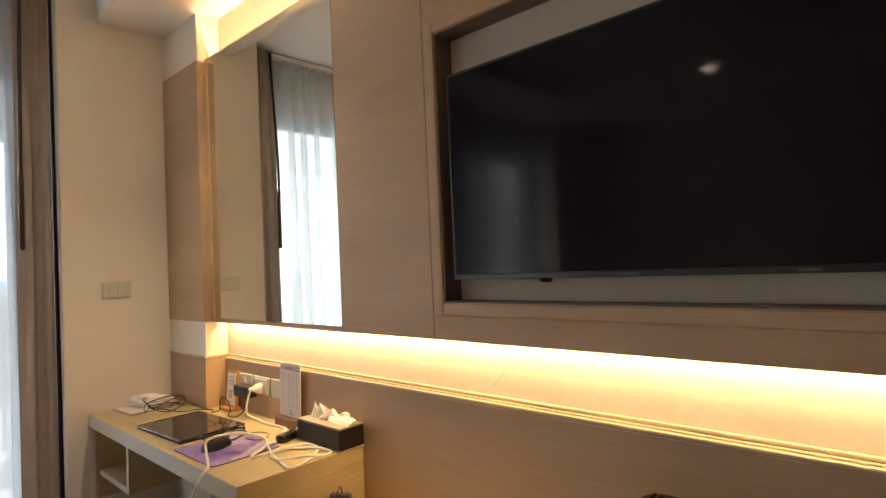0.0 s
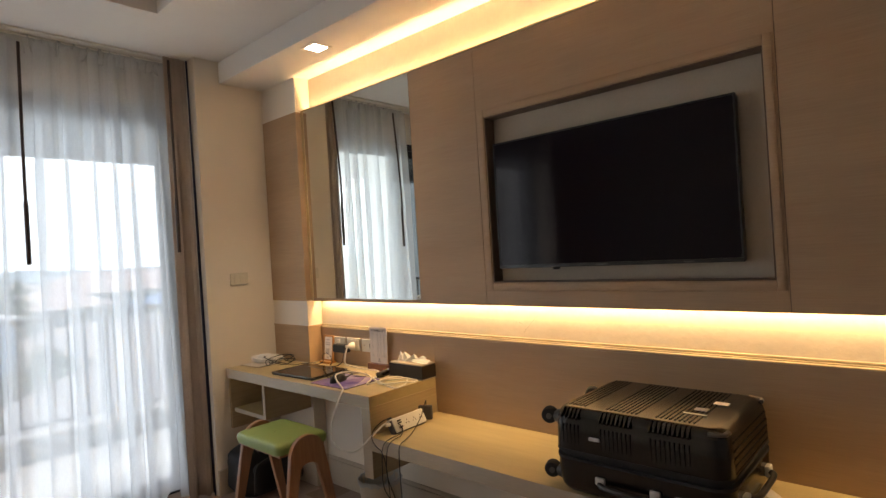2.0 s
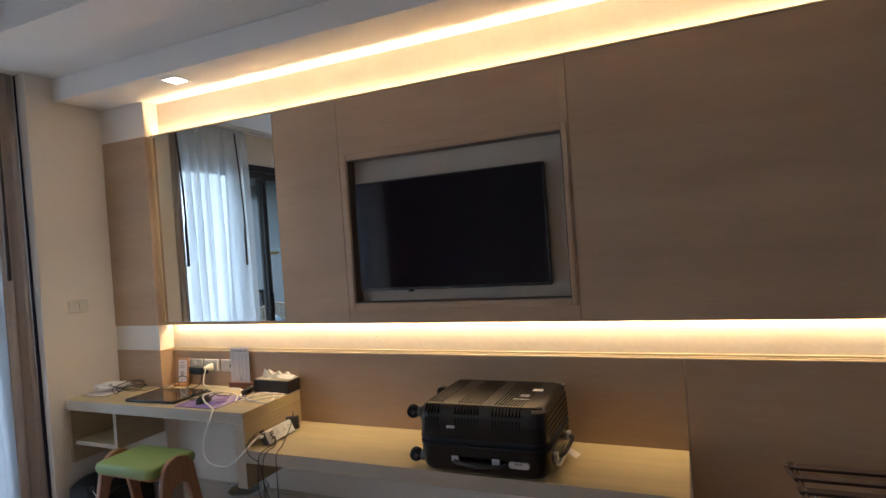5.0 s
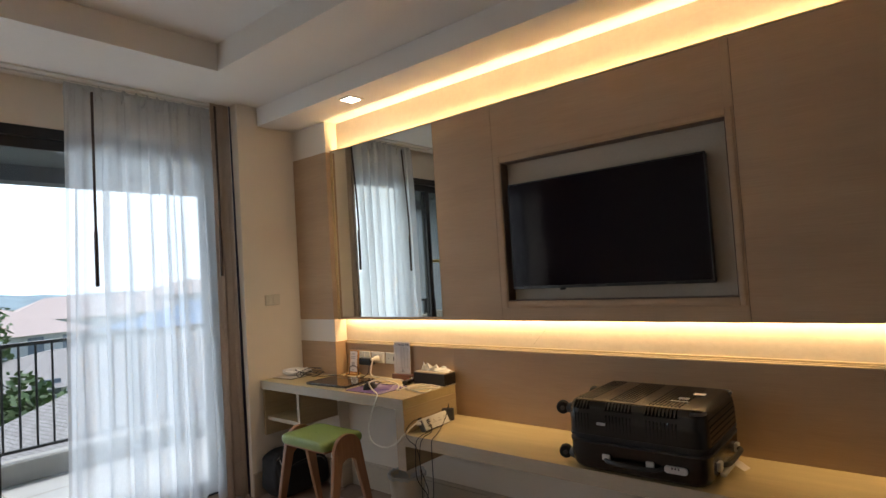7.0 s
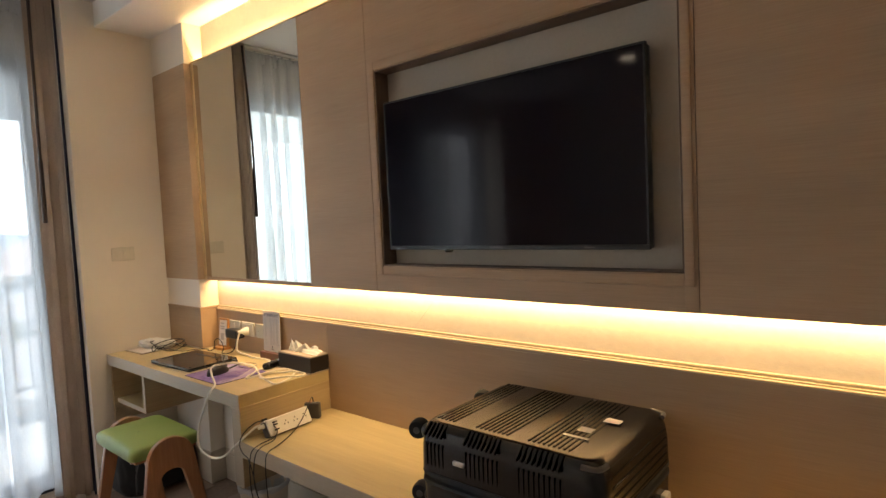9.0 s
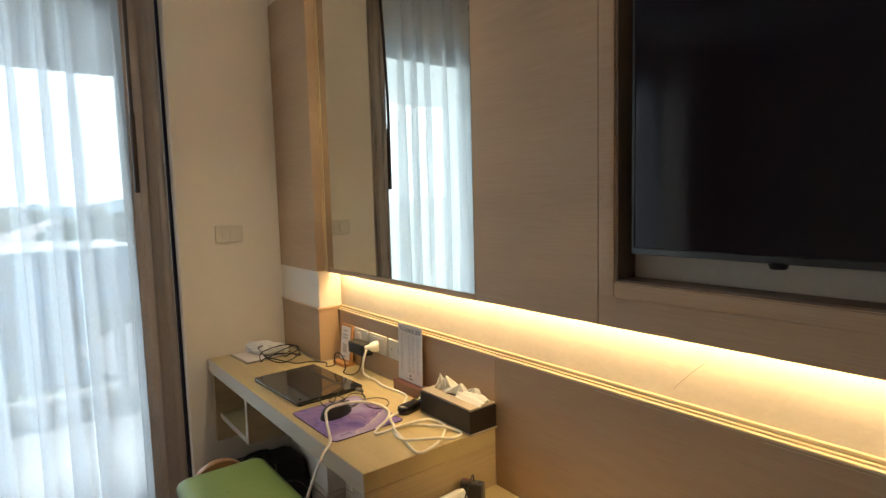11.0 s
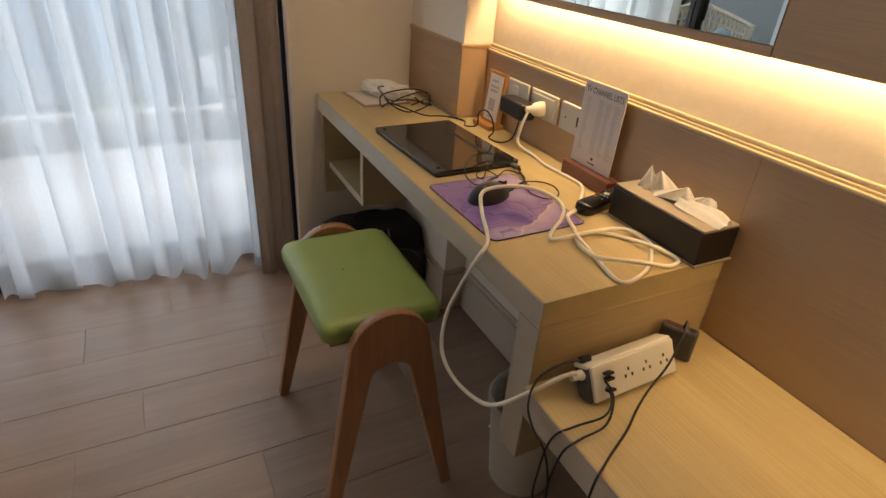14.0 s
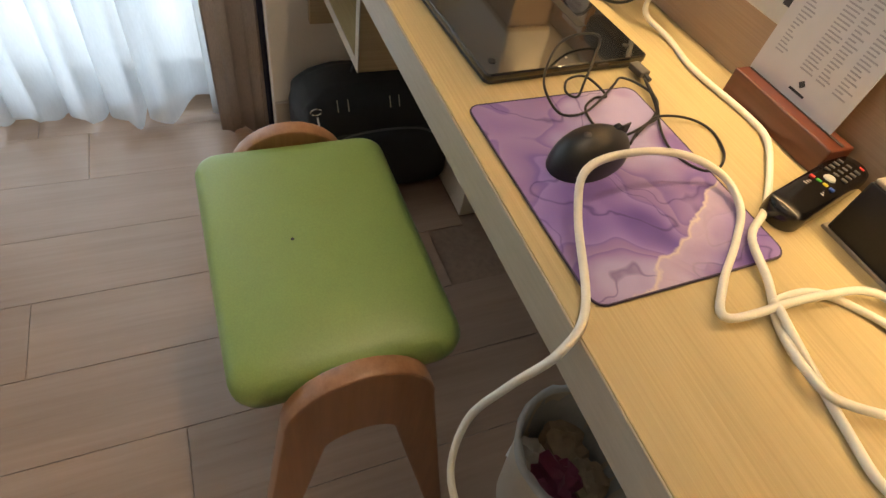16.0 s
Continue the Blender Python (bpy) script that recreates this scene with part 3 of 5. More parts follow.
def curtain(x, y0, y1, z0, z1, waves, depth, seed, flare=0.04, thick=0.0):
    """A pleated cloth that hangs along y, its folds wandering a little on the way down."""
    r = random.Random(seed)
    b = bmesh.new()
    nu, nv = waves * 14, 26
    ph = [r.uniform(0, 6.28) for _ in range(6)]
    rows = []
    for j in range(nv + 1):
        v = j / nv                       # 0 at the top
        row = []
        for i in range(nu + 1):
            u = i / nu
            a = 2 * math.pi * waves * (u + 0.012 * math.sin(5 * u + ph[0] + 2.2 * v) + 0.010 * math.sin(13 * u + ph[1] - 1.5 * v))
            amp = depth * (0.55 + 0.6 * v) * (0.75 + 0.4 * math.sin(7.3 * u + ph[2] + v))
            pinch = max(0.0, 1 - v * 14)
            off = amp * (math.sin(a) + 0.28 * math.sin(2 * a + ph[3] + 2 * v)) * (1 - 0.45 * pinch) + 0.15 * depth * math.sin(31 * u + 6 * v + ph[4])
            yy = y0 + (y1 - y0) * u + flare * v * (u - 0.5) * 2 + 0.006 * math.sin(2 * a + ph[5])
            hem = 0.012 * math.sin(a + 1.0) if j == nv else 0.0
            row.append(b.verts.new((x + off + 0.02 * v * math.sin(3 * u + ph[2]), yy, z1 + (z0 - z1) * v + hem)))
        rows.append(row)
    for p, q in zip(rows, rows[1:]):
        for i in range(nu):
            b.faces.new((p[i], p[i + 1], q[i + 1], q[i]))
    if thick:
        bmesh.ops.solidify(b, geom=b.faces[:], thickness=thick)
    return b


def voile(y0, y1, z0, z1, pleats, depth, seed, shift, v_from=0.0, proud=0.0):
    """A sheer in wide single runs of cloth, parted by S-shaped folds that lie three layers deep."""
    r = random.Random(seed)
    wid = [r.uniform(0.6, 1.7) for _ in range(pleats)]
    cum = [0.0]
    for w in wid:
        cum.append(cum[-1] + w / sum(wid))
    lap = [r.uniform(0.030, 0.075) for _ in range(pleats)]
    dep = [depth * r.uniform(0.6, 1.3) for _ in range(pleats)]
    drift = [0.0] + [r.uniform(-0.022, 0.022) for _ in range(pleats - 1)] + [0.0]
    ph = [r.uniform(0, 6.28) for _ in range(6)]
    b = bmesh.new()
    per, nv = 34, (24 if v_from == 0 else 3)
    rows = []
    for j in range(nv + 1):
        v = v_from + (1 - v_from) * j / nv                       # 0 at the top
        gather = 0.55 + 0.45 * min(1.0, v * 3.0)
        row = []
        for k in range(pleats):
            c0, c1 = cum[k], cum[k + 1]
            ya, yb = (y0 + (y1 - y0) * c + drift[q] * v + v * (shift[1] * c - shift[0]) for c, q in ((c0, k), (c1, k + 1)))
            d = dep[k] * gather
            for i in range(per + (k == pleats - 1)):
                t = i / per
                f0 = 0.42 + 0.05 * math.sin(ph[0] + k)
                u = max(0.0, (t - f0) / (1 - f0))
                run = min(1.0, t / f0)
                fold = lap[k] * (0.8 + 0.25 * math.sin(2.3 * v + ph[k % 6])) * gather
                yy = ya + (yb - ya) * t + fold * math.sin(2 * math.pi * u)
                off = d * (0.5 - run + u) if t > 0 else d * 0.5
                off += 0.30 * d * math.sin(math.pi * run) * math.sin(2.1 * k + 1.5 * v + ph[1]) + 0.004 * math.sin(11 * t + 7 * v + k)
                low = max(0.0, v * 9 - 8)
                hem = (0.013 + 0.020 * math.sin(math.pi * (run if t < f0 else 1 + u) + ph[2] * 0.2 + 0.6 * k)) * low
                row.append(b.verts.new((proud + off + 0.015 * v * math.sin(4 * (c0 + t * (c1 - c0)) + ph[2]), yy, z1 + (z0 - z1) * v + hem)))
        rows.append(row)
    for p, q in zip(rows, rows[1:]):
        for i in range(len(p) - 1):
            b.faces.new((p[i], p[i + 1], q[i + 1], q[i]))
    return b


def sheer(y0, y1, pleats, seed, label, shift):
    c = thing("sheer_curtain", -1.53, (y0 + y1) / 2, 0.0, label, "curtain", "curtains at the balcony door")
    cy = (y0 + y1) / 2
    part("cloth", voile(y0 - cy, y1 - cy, 0.012, 2.60, pleats, 0.085, seed, shift), SHEER, c, angle=180)
    part("hem", voile(y0 - cy, y1 - cy, 0.012, 2.60, pleats, 0.085, seed, shift, 0.982, 0.0025), SHEER, c, "double-stitched hem", angle=180)
    part("heading", curtain(0.001, y0 - cy, y1 - cy, 2.545, 2.632, pleats * 2, 0.012, seed + 5, 0.0, 0.003), SHEER, c, "pinch-pleated heading tape", angle=180)
    return c


sheer(-1.490, -0.632, 7, 8, "white voile sheer curtain hanging in soft pleats to the floor", (0.036, 0.075))
sheer(-3.45, -2.36, 9, 11, "white voile sheer curtain drawn to the far side", (0.03, 0.04))

drape = thing("blackout_curtain", -1.430, -0.571, 0.0, "taupe blackout drape bunched beside the wall", "curtain", "curtains at the balcony door")


def swept(bm):
    """The drape's foot hangs a little out into the room."""
    for q in bm.verts:
        q.co.x += 0.035 * max(0.0, 1 - q.co.z / 2.63)
    return bm


part("cloth", swept(curtain(0, -0.093, 0.036, 0.008, 2.632, 2, 0.018, 21, 0.0, 0.003)), DRAPE, drape, angle=180)
part("lining", swept(curtain(0.004, 0.036, 0.042, 0.010, 2.630, 1, 0.008, 23, 0.0, 0.002)), LINING, drape, "navy blackout lining edge", angle=180)
for y, z in ((-1.36, 1.44), (-0.655, 1.468)):
    w = thing("curtain_wand", -1.478 if y < -1 else -1.385, y, z, "dark brown pull wand hanging from the curtain heading", "curtain wand", "curtain wands")
    part("rod", tube([(0, 0, 0), (0.002, 0.0, 0.5), (-0.03, 0.012, 1.14)], 0.0075, 8, 5), WANDMAT, w)
    part("grip", lathe([(0.0, 0.0), (0.0105, 0.003), (0.0105, 0.30), (0.0075, 0.33)], 10), WANDMAT, w)
track = thing("curtain_rail", -1.50, -2.0, 2.634, "white double curtain rail fixed under the ceiling", "curtain rail", kind="structure")
part("rail", box(-0.045, -0.025, -1.55, 1.44, -0.012, -0.001, 0.002), WHITE_PL, track)
part("rail", box(0.040, 0.060, -1.55, 1.44, -0.012, -0.001, 0.002), WHITE_PL, track)

# ---- wall fittings ----
def plate(name, x, y, z, w, h, facing, label, category, mat, group=""):
    """A wiring plate on the wall; its parts face +x or -y."""
    p = thing(name, x, y, z, label, category, group, rz=0 if facing == "y" else 90)
    part("plate", box(-w / 2, w / 2, -0.009, 0.0, -h / 2, h / 2, 0.003, 3), mat, p)
    return p


sw = plate("light_switch", WX, -0.318, 1.285, 0.118, 0.074, "x", "ivory two-gang light switch on the painted wall", "switch", IVORY)
for x0 in (-0.033, 0.001):
    part("rocker", box(x0, x0 + 0.031, -0.0125, -0.008, -0.020, 0.020, 0.0015), IVORY, sw)
sa = plate("switch_plate", -0.772, -0.0005, 0.873, 0.120, 0.072, "y", "ivory single switch plate above the desk", "switch", IVORY, "wiring plates above the desk")
part("rocker", box(-0.012, 0.012, -0.0125, -0.008, -0.021, 0.021, 0.0015), IVORY, sa)
sb = plate("wall_socket", -0.636, -0.0005, 0.873, 0.120, 0.072, "y", "ivory power socket with a charger plugged in", "socket", IVORY, "wiring plates above the desk")
part("insert", box(-0.05, 0.05, -0.0115, -0.008, -0.027, 0.027, 0.002), IVORY, sb)
sc_ = plate("data_socket", -0.500, -0.0005, 0.873, 0.120, 0.072, "y", "ivory data socket with one dark port", "socket", IVORY, "wiring plates above the desk")
part("port", box(0.010, 0.022, -0.0105, -0.0085, -0.012, 0.012), INK, sc_, "dark data port")
part("hole", box(-0.038, -0.034, -0.0105, -0.0085, -0.002, 0.002), INK, sc_)

for x, y, z in ((-0.475, -0.262, SOFFIT_Z), (0.236, -3.09, CEIL_Z)):
    dl = thing("downlight", x, y, z, "square recessed white downlight, switched on", "ceiling lamp", "downlights")
    for a, b_, c, d in ((-0.058, 0.058, 0.044, 0.058), (-0.058, 0.058, -0.058, -0.044), (-0.058, -0.044, -0.044, 0.044), (0.044, 0.058, -0.044, 0.044)):
        part("rim", box(a, b_, c, d, -0.006, -0.0005, 0.001), WHITE_PL, dl)
    part("diffuser", box(-0.044, 0.044, -0.044, 0.044, -0.003, -0.0005), LIGHTFACE, dl, "glowing diffuser")

# ---- television ----
tv = thing("television", 0.972, -0.046, 1.2890, "black flat-screen television, dark screen, set in the panel recess", "television")
part("cabinet", box(-0.489, 0.489, 0.003, 0.040, 0.002, 0.548, 0.004), BEZEL, tv)
part("screen", box(-0.484, 0.484, -0.0010, 0.0025, 0.014, 0.545), SCREEN, tv, "glossy black screen")
for x0, x1, z0, z1 in ((-0.491, 0.491, 0.0, 0.0135), (-0.491, 0.491, 0.5455, 0.551), (-0.491, -0.4845, 0.0135, 0.5455), (0.4845, 0.491, 0.0135, 0.5455)):
    part("bezel", box(x0, x1, -0.003, 0.012, z0, z1, 0.0012), BEZEL, tv)
part("sensor", lathe([(0.0, -0.008), (0.013, -0.007), (0.016, 0.0), (0.012, 0.004)], 16), BEZEL, tv).location = (-0.21, 0.004, -0.002)
part("badge", box(-0.030, 0.020, -0.0048, -0.0028, 0.003, 0.010, 0.0008), GREY_PL, tv, "small grey maker badge")
part("badge", box(0.30, 0.335, -0.0048, -0.0028, 0.004, 0.009, 0.0008), GREY_PL, tv, "small grey badge")
part("mount", box(-0.2, 0.2, 0.040, 0.058, 0.12, 0.42, 0.003), BLACKFRAME, tv)

# ---- desk and bench ----
desk = thing("desk", -0.67, -0.22, 0.75, "floating oak laminate desk with grey edge banding and a cubby", "desk")
DX = -0.67
DY = -0.22


def dbox(x0, x1, y0, y1, z0, z1, bevel=0.0012):
    return box(x0 - DX, x1 - DX, y0 - DY, y1 - DY, z0 - 0.75, z1 - 0.75, bevel)


part("top", dbox(-0.959, -0.0005, -0.437, -0.0005, 0.70, 0.75), VENEER_DESK, desk)
part("top", dbox(WX + 0.002, -0.9595, -0.437, -0.099, 0.70, 0.75), VENEER_DESK, desk)
part("edge_band", dbox(WX + 0.002, 0.0, -0.4395, -0.4373, 0.694, 0.7495), EDGE, desk, "pale grey edge band")
part("end_panel", dbox(-0.058, 0.0, -0.437, -0.001, 0.382, 0.6995), VENEER_SIDE, desk)
part("edge_band", dbox(-0.060, 0.0005, -0.4395, -0.4373, 0.380, 0.6935), EDGE, desk, "pale grey edge band")
part("cubby_side", dbox(WX + 0.002, WX + 0.022, -0.425, -0.100, 0.382, 0.6995), VENEER_SIDE, desk)
part("cubby_divider", dbox(-0.984, -0.962, -0.405, -0.100, 0.483, 0.6995), VENEER_SIDE, desk)
part("cubby_shelf", dbox(WX + 0.022, -0.9845, -0.405, -0.100, 0.483, 0.505), VENEER_DESK, desk)
part("edge_band", dbox(-0.985, -0.961, -0.4072, -0.4052, 0.482, 0.6935), EDGE, desk, "pale edge band")
part("edge_band", dbox(WX + 0.022, -0.985, -0.4072, -0.4052, 0.482, 0.506), EDGE, desk, "pale edge band")

bench = thing("luggage_bench", 0.99, -0.22, 0.575, "floating oak laminate luggage bench along the wall", "bench")
part("top", box(-0.988, 0.990, -0.228, 0.218, -0.060, 0.0, 0.0012), VENEER_DESK, bench)
part("edge_band", box(-0.988, 0.990, -0.2305, -0.2283, -0.061, -0.0005), EDGE, bench, "pale grey edge band")
part("end_band", box(0.9902, 0.992, -0.228, 0.218, -0.060, -0.0005), EDGE, bench, "pale edge band")
part("support", box(0.87, 0.93, -0.10, 0.215, -0.574, -0.0605, 0.002), VENEER_SIDE, bench)

# ---- stool ----
stool = thing("stool", -0.506, -0.586, 0.0, "stool with a green leatherette seat and bentwood arched legs", "stool")
SW, SD = 0.388, 0.272


def cushion(w, d, h, r, z, puff):
    """A padded slab with rounded corners, fuller in the middle."""
    b = bmesh.new()
    layers = [(1.0, -0.55, 0), (1.025, -0.25, 0), (1.03, 0.1, 0), (1.0, 0.36, 0), (0.95, 0.5, 0), (0.82, 0.56, 0.25), (0.6, 0.58, 0.6), (0.35, 0.585, 0.85), (0.12, 0.59, 1.0)]
    rings = []
    for s, hz, p in layers:
        ins = (1 - s)
        ww, dd = w - ins * d * 0.98, d * s
        rings.append([b.verts.new((x, y, z + h * hz + puff * p)) for x, y in round_rect(ww, dd, min(r, dd * 0.45), 6)])
    n = len(rings[0])
    for u, v in zip(rings, rings[1:]):
        for k in range(n):
            b.faces.new((u[k], u[(k + 1) % n], v[(k + 1) % n], v[k]))
    b.faces.new(rings[0][::-1])
    b.faces.new(rings[-1])
    return b


part("seat", cushion(SW, SD, 0.044, 0.032, 0.529, 0.006), GREEN, stool, "green leatherette pad", angle=80)
part("seat_board", box(-SW / 2 + 0.012, SW / 2 - 0.012, -SD / 2 + 0.014, SD / 2 - 0.014, 0.490, 0.506, 0.003), BENT, stool)
pin = part("hole", lathe([(0.0, 0.0012), (0.0022, 0.001), (0.0025, 0.0)], 10), INK, stool, "small dark puncture in the pad")
pin.location = (0.002, -0.034, 0.560)


def arch(top_w, foot_w, z_top, leg, thick):
    """Outline of an arched leg frame: wide round head, two splayed tapering legs."""
    n = 14
    outer = [(-foot_w, 0.0)]
    cz = z_top - top_w
    for i in range(n + 1):
        a = math.pi - math.pi * i / n
        outer.append((top_w * math.cos(a), cz + top_w * math.sin(a)))
    outer.append((foot_w, 0.0))
    inner = [(foot_w - leg * 0.62, 0.0)]
    iw, iz = top_w - leg * 1.05, z_top - 0.132
    for i in range(n + 1):
        a = math.pi * i / n
        inner.append((iw * math.cos(a) * 1.05, iz - 0.03 + (iw * 0.75) * math.sin(a)))
    inner.append((-foot_w + leg * 0.62, 0.0))
    return prism(outer + inner, thick, "x", 0.0, 0.0035)


for sx in (-1, 1):
    leg = part("leg_frame", arch(0.094, 0.170, 0.572, 0.046, 0.026), BENT, stool, "bentwood arch with two splayed legs")
    tilt = 3.0
    leg.matrix_basis = pose(sx * (SW / 2 + 0.045) - 0.013, 0, 0.0, 0, -sx * tilt, 0)
    for y in (-0.161, 0.161):
        part("foot_pad", box(0.003, 0.023, y - 0.008, y + 0.008, -0.0005, 0.003), RUBBER, leg)
part("stretcher", box(-SW / 2 - 0.02, SW / 2 + 0.02, -0.028, 0.028, 0.468, 0.4895, 0.004), BENT, stool)

# ---- suitcase ----
case = thing("suitcase", 1.233, -0.247, 0.575, "black ribbed hard-shell suitcase lying flat on the bench", "suitcase")
CW, CD = 0.540, 0.450


def eased(pts, gap=0.004):
    """Adds a point close to both ends of each long straight side of an outline."""
    out = []
    for (x0, y0), (x1, y1) in zip(pts, pts[1:] + pts[:1]):
        out.append((x0, y0))
        n = math.hypot(x1 - x0, y1 - y0)
        if n > 0.06:
            out += [(x0 + (x1 - x0) * f, y0 + (y1 - y0) * f) for f in (gap / n, 1 - gap / n)]
    return out


def shell(w, d, z0, z1, r, top_in, up):
    """Half of a hard case: vertical sides that turn over into a slightly domed face."""
    b = bmesh.new()
    rings = []
    for k in range(14):
        t = min(1.0, k / 12)
        if k == 13:
            ins += 0.004
        elif t < 0.5:
            z, ins = z0 + (z1 - z0) * t * 1.3, 0.004 * t
        else:
            a = (t - 0.5) * 2 * math.pi / 2
            z = z0 + (z1 - z0) * (0.65 + 0.35 * math.sin(a))
            ins = 0.004 + top_in * (1 - math.cos(a))
        zz = z if up else z0 + z1 - z
        rings.append([b.verts.new((x, y, zz)) for x, y in eased(round_rect(w - 2 * ins, d - 2 * ins, max(0.02, r - ins * 0.4), 8))])
    n = len(rings[0])
    for u, v in zip(rings, rings[1:]):
        for q in range(n):
            b.faces.new((u[q], u[(q + 1) % n], v[(q + 1) % n], v[q]))
    b.faces.new(rings[-1])
    b.faces.new(rings[0][::-1])
    return b


part("upper_shell", shell(CW, CD, 0.142, 0.280, 0.050, 0.030, True), CASE, case, "ribbed black upper shell")
part("lower_shell", shell(CW, CD, 0.006, 0.118, 0.055, 0.035, False), CASE, case, "smooth black lower shell")
part("gusset", prism(round_rect(CW - 0.022, CD - 0.022, 0.05, 6), 0.036, "z", 0.116), BAGMAT, case, "black fabric expansion gusset")
part("zip", prism(round_rect(CW + 0.004, CD + 0.004, 0.056, 6), 0.008, "z", 0.118), BAGMAT, case, "black zip tape")
part("zip", prism(round_rect(CW + 0.004, CD + 0.004, 0.056, 6), 0.008, "z", 0.142), BAGMAT, case, "black zip tape")
rib = mesh_of("rib", box(-0.0030, 0.0030, -0.172, 0.186, -0.002, 0.0050, 0.0024), CASE)
ribf = mesh_of("rib", box(-0.0024, 0.0024, -0.0040, 0.0, -0.028, 0.034, 0.0018), CASE)
tooth = mesh_of("rib", box(-0.0034, 0.0034, -0.022, 0.020, -0.003, 0.0075, 0.0026), CASE)
GROUPS = ((-0.228, 5), (-0.098, 8), (0.058, 9))
for bx, count in GROUPS:
    for i in range(count):
        x = bx + i * 0.0135
        for me, m in ((rib, pose(x, 0.0, 0.2780)), (ribf, pose(x, -CD / 2 + 0.0025, 0.198)), (tooth, pose(x, -CD / 2 + 0.013, 0.2640, 40, 0, 0))):
            ob = new("rib", me)
            ob.matrix_basis, ob.parent = m, case
ridge = mesh_of("ridge", box(0.0, 0.0050, -0.172, 0.172, -0.0030, 0.0030, 0.0022), CASE)
for z, ry, ins in ((0.158, 0, 0.0), (0.178, 0, 0.0), (0.198, 0, 0.0), (0.218, 0, 0.0005), (0.240, -14, 0.003), (0.258, -36, 0.010)):
    ob = new("ridge", ridge)
    ob.matrix_basis, ob.parent = pose(CW / 2 - ins - 0.003, 0.0, z, 0, ry, 0), case
# Grey tubes on the end corners imitate a highlight; the shell has no guards.
for y in (-1, 1):
    part("corner_highlight", tube([(CW / 2 - 0.055, y * (CD / 2 - 0.012), 0.2700), (CW / 2 - 0.020, y * (CD / 2 - 0.020), 0.2690), (CW / 2 - 0.012, y * (CD / 2 - 0.050), 0.2690)], 0.0065, 8, 6), GREY_PL, case, "grey tube standing in for the corner's highlight")
for z in (0.045, 0.228):
    for y in (-0.155, 0.155):
        wh = part("wheel", moved(lathe([(0.008, -0.022), (0.024, -0.020), (0.027, -0.012), (0.027, 0.012), (0.024, 0.020), (0.008, 0.022)], 20), pose(-CW / 2 - 0.046, y, z, 90, 0, 20)), RUBBER, case, "black twin spinner wheel")
        part("wheel_housing", moved(lathe([(0.026, 0.0), (0.022, 0.022), (0.012, 0.034)], 16), pose(-CW / 2 + 0.006, y, z, 0, -90, 0)), BLACK_PL, wh)
        part("hub", moved(lathe([(0.0, -0.024), (0.010, -0.023), (0.010, 0.023), (0.0, 0.024)], 12), pose(-CW / 2 - 0.046, y, z, 90, 0, 20)), GREY_PL, wh)
hand = part("side_handle", tube([(-0.11, -CD / 2 - 0.001, 0.064), (-0.08, -CD / 2 - 0.020, 0.060), (0.0, -CD / 2 - 0.026, 0.058), (0.08, -CD / 2 - 0.020, 0.060), (0.11, -CD / 2 - 0.001, 0.064)], 0.009, 8), BLACK_PL, case)
for x in (-0.104, 0.066):
    part("handle_clip", box(x - 0.016, x + 0.016, -CD / 2 - 0.010, -CD / 2 + 0.001, 0.060, 0.084, 0.004), SILVER, case, "silver clip")
lock = part("lock", moved(prism(round_rect(0.082, 0.026, 0.012), 0.010, "y", -0.010, 0.002), pose(0.158, -CD / 2, 0.068)), SILVER, case, "silver combination lock")
for i in range(3):
    part("dial", box(0.144 + i * 0.011, 0.150 + i * 0.011, -CD / 2 - 0.012, -CD / 2 - 0.009, 0.071, 0.078), INK, lock)
part("badge", box(-0.135, -0.100, -CD / 2 - 0.006, -CD / 2 + 0.004, 0.192, 0.202, 0.002), SILVER, case, "small silver badge")
part("top_handle", tube([(CW / 2 - 0.004, -0.10, 0.066), (CW / 2 + 0.026, -0.08, 0.070), (CW / 2 + 0.030, 0.02, 0.070), (CW / 2 + 0.026, 0.11, 0.070), (CW / 2 - 0.004, 0.13, 0.066)], 0.009, 8), BLACK_PL, case)
for y in (-0.115, 0.135):
    part("handle_clip", box(CW / 2 - 0.002, CW / 2 + 0.014, y - 0.018, y + 0.018, 0.052, 0.086, 0.004), SILVER, case, "silver clip")
part("pull_handle", box(CW / 2 - 0.002, CW / 2 + 0.018, -0.10, 0.10, 0.024, 0.040, 0.006), SILVER, case, "silver telescopic handle grip")
part("airline_tag", moved(box(-0.002, 0.052, -0.018, 0.018, -0.0006, 0.0006), pose(CW / 2 + 0.022, 0.02, 0.052, 8, 24, -18)), PAPER, case, "white paper airline tag")
part("sticker", box(0.158, 0.200, 0.030, 0.060, 0.2832, 0.2842), PAPER, case, "small white sticker")
part("sticker", box(0.128, 0.165, -0.058, -0.030, 0.2832, 0.2842), PAPER, case, "faded white sticker")
part("sticker", box(0.112, 0.178, -0.100, -0.092, 0.2832, 0.2842), SILVER, case, "thin silver strip")

# ---- luggage rack ----
rack = thing("luggage_rack", 2.59, -0.24, 0.0, "folding chrome luggage rack with dark brown webbing straps", "luggage rack")
RH = 0.568
for sx in (-1, 1):
    part("side_rail", rod((sx * 0.25, -0.20, RH), (sx * 0.25, 0.20, RH), 0.011), CHROME, rack)
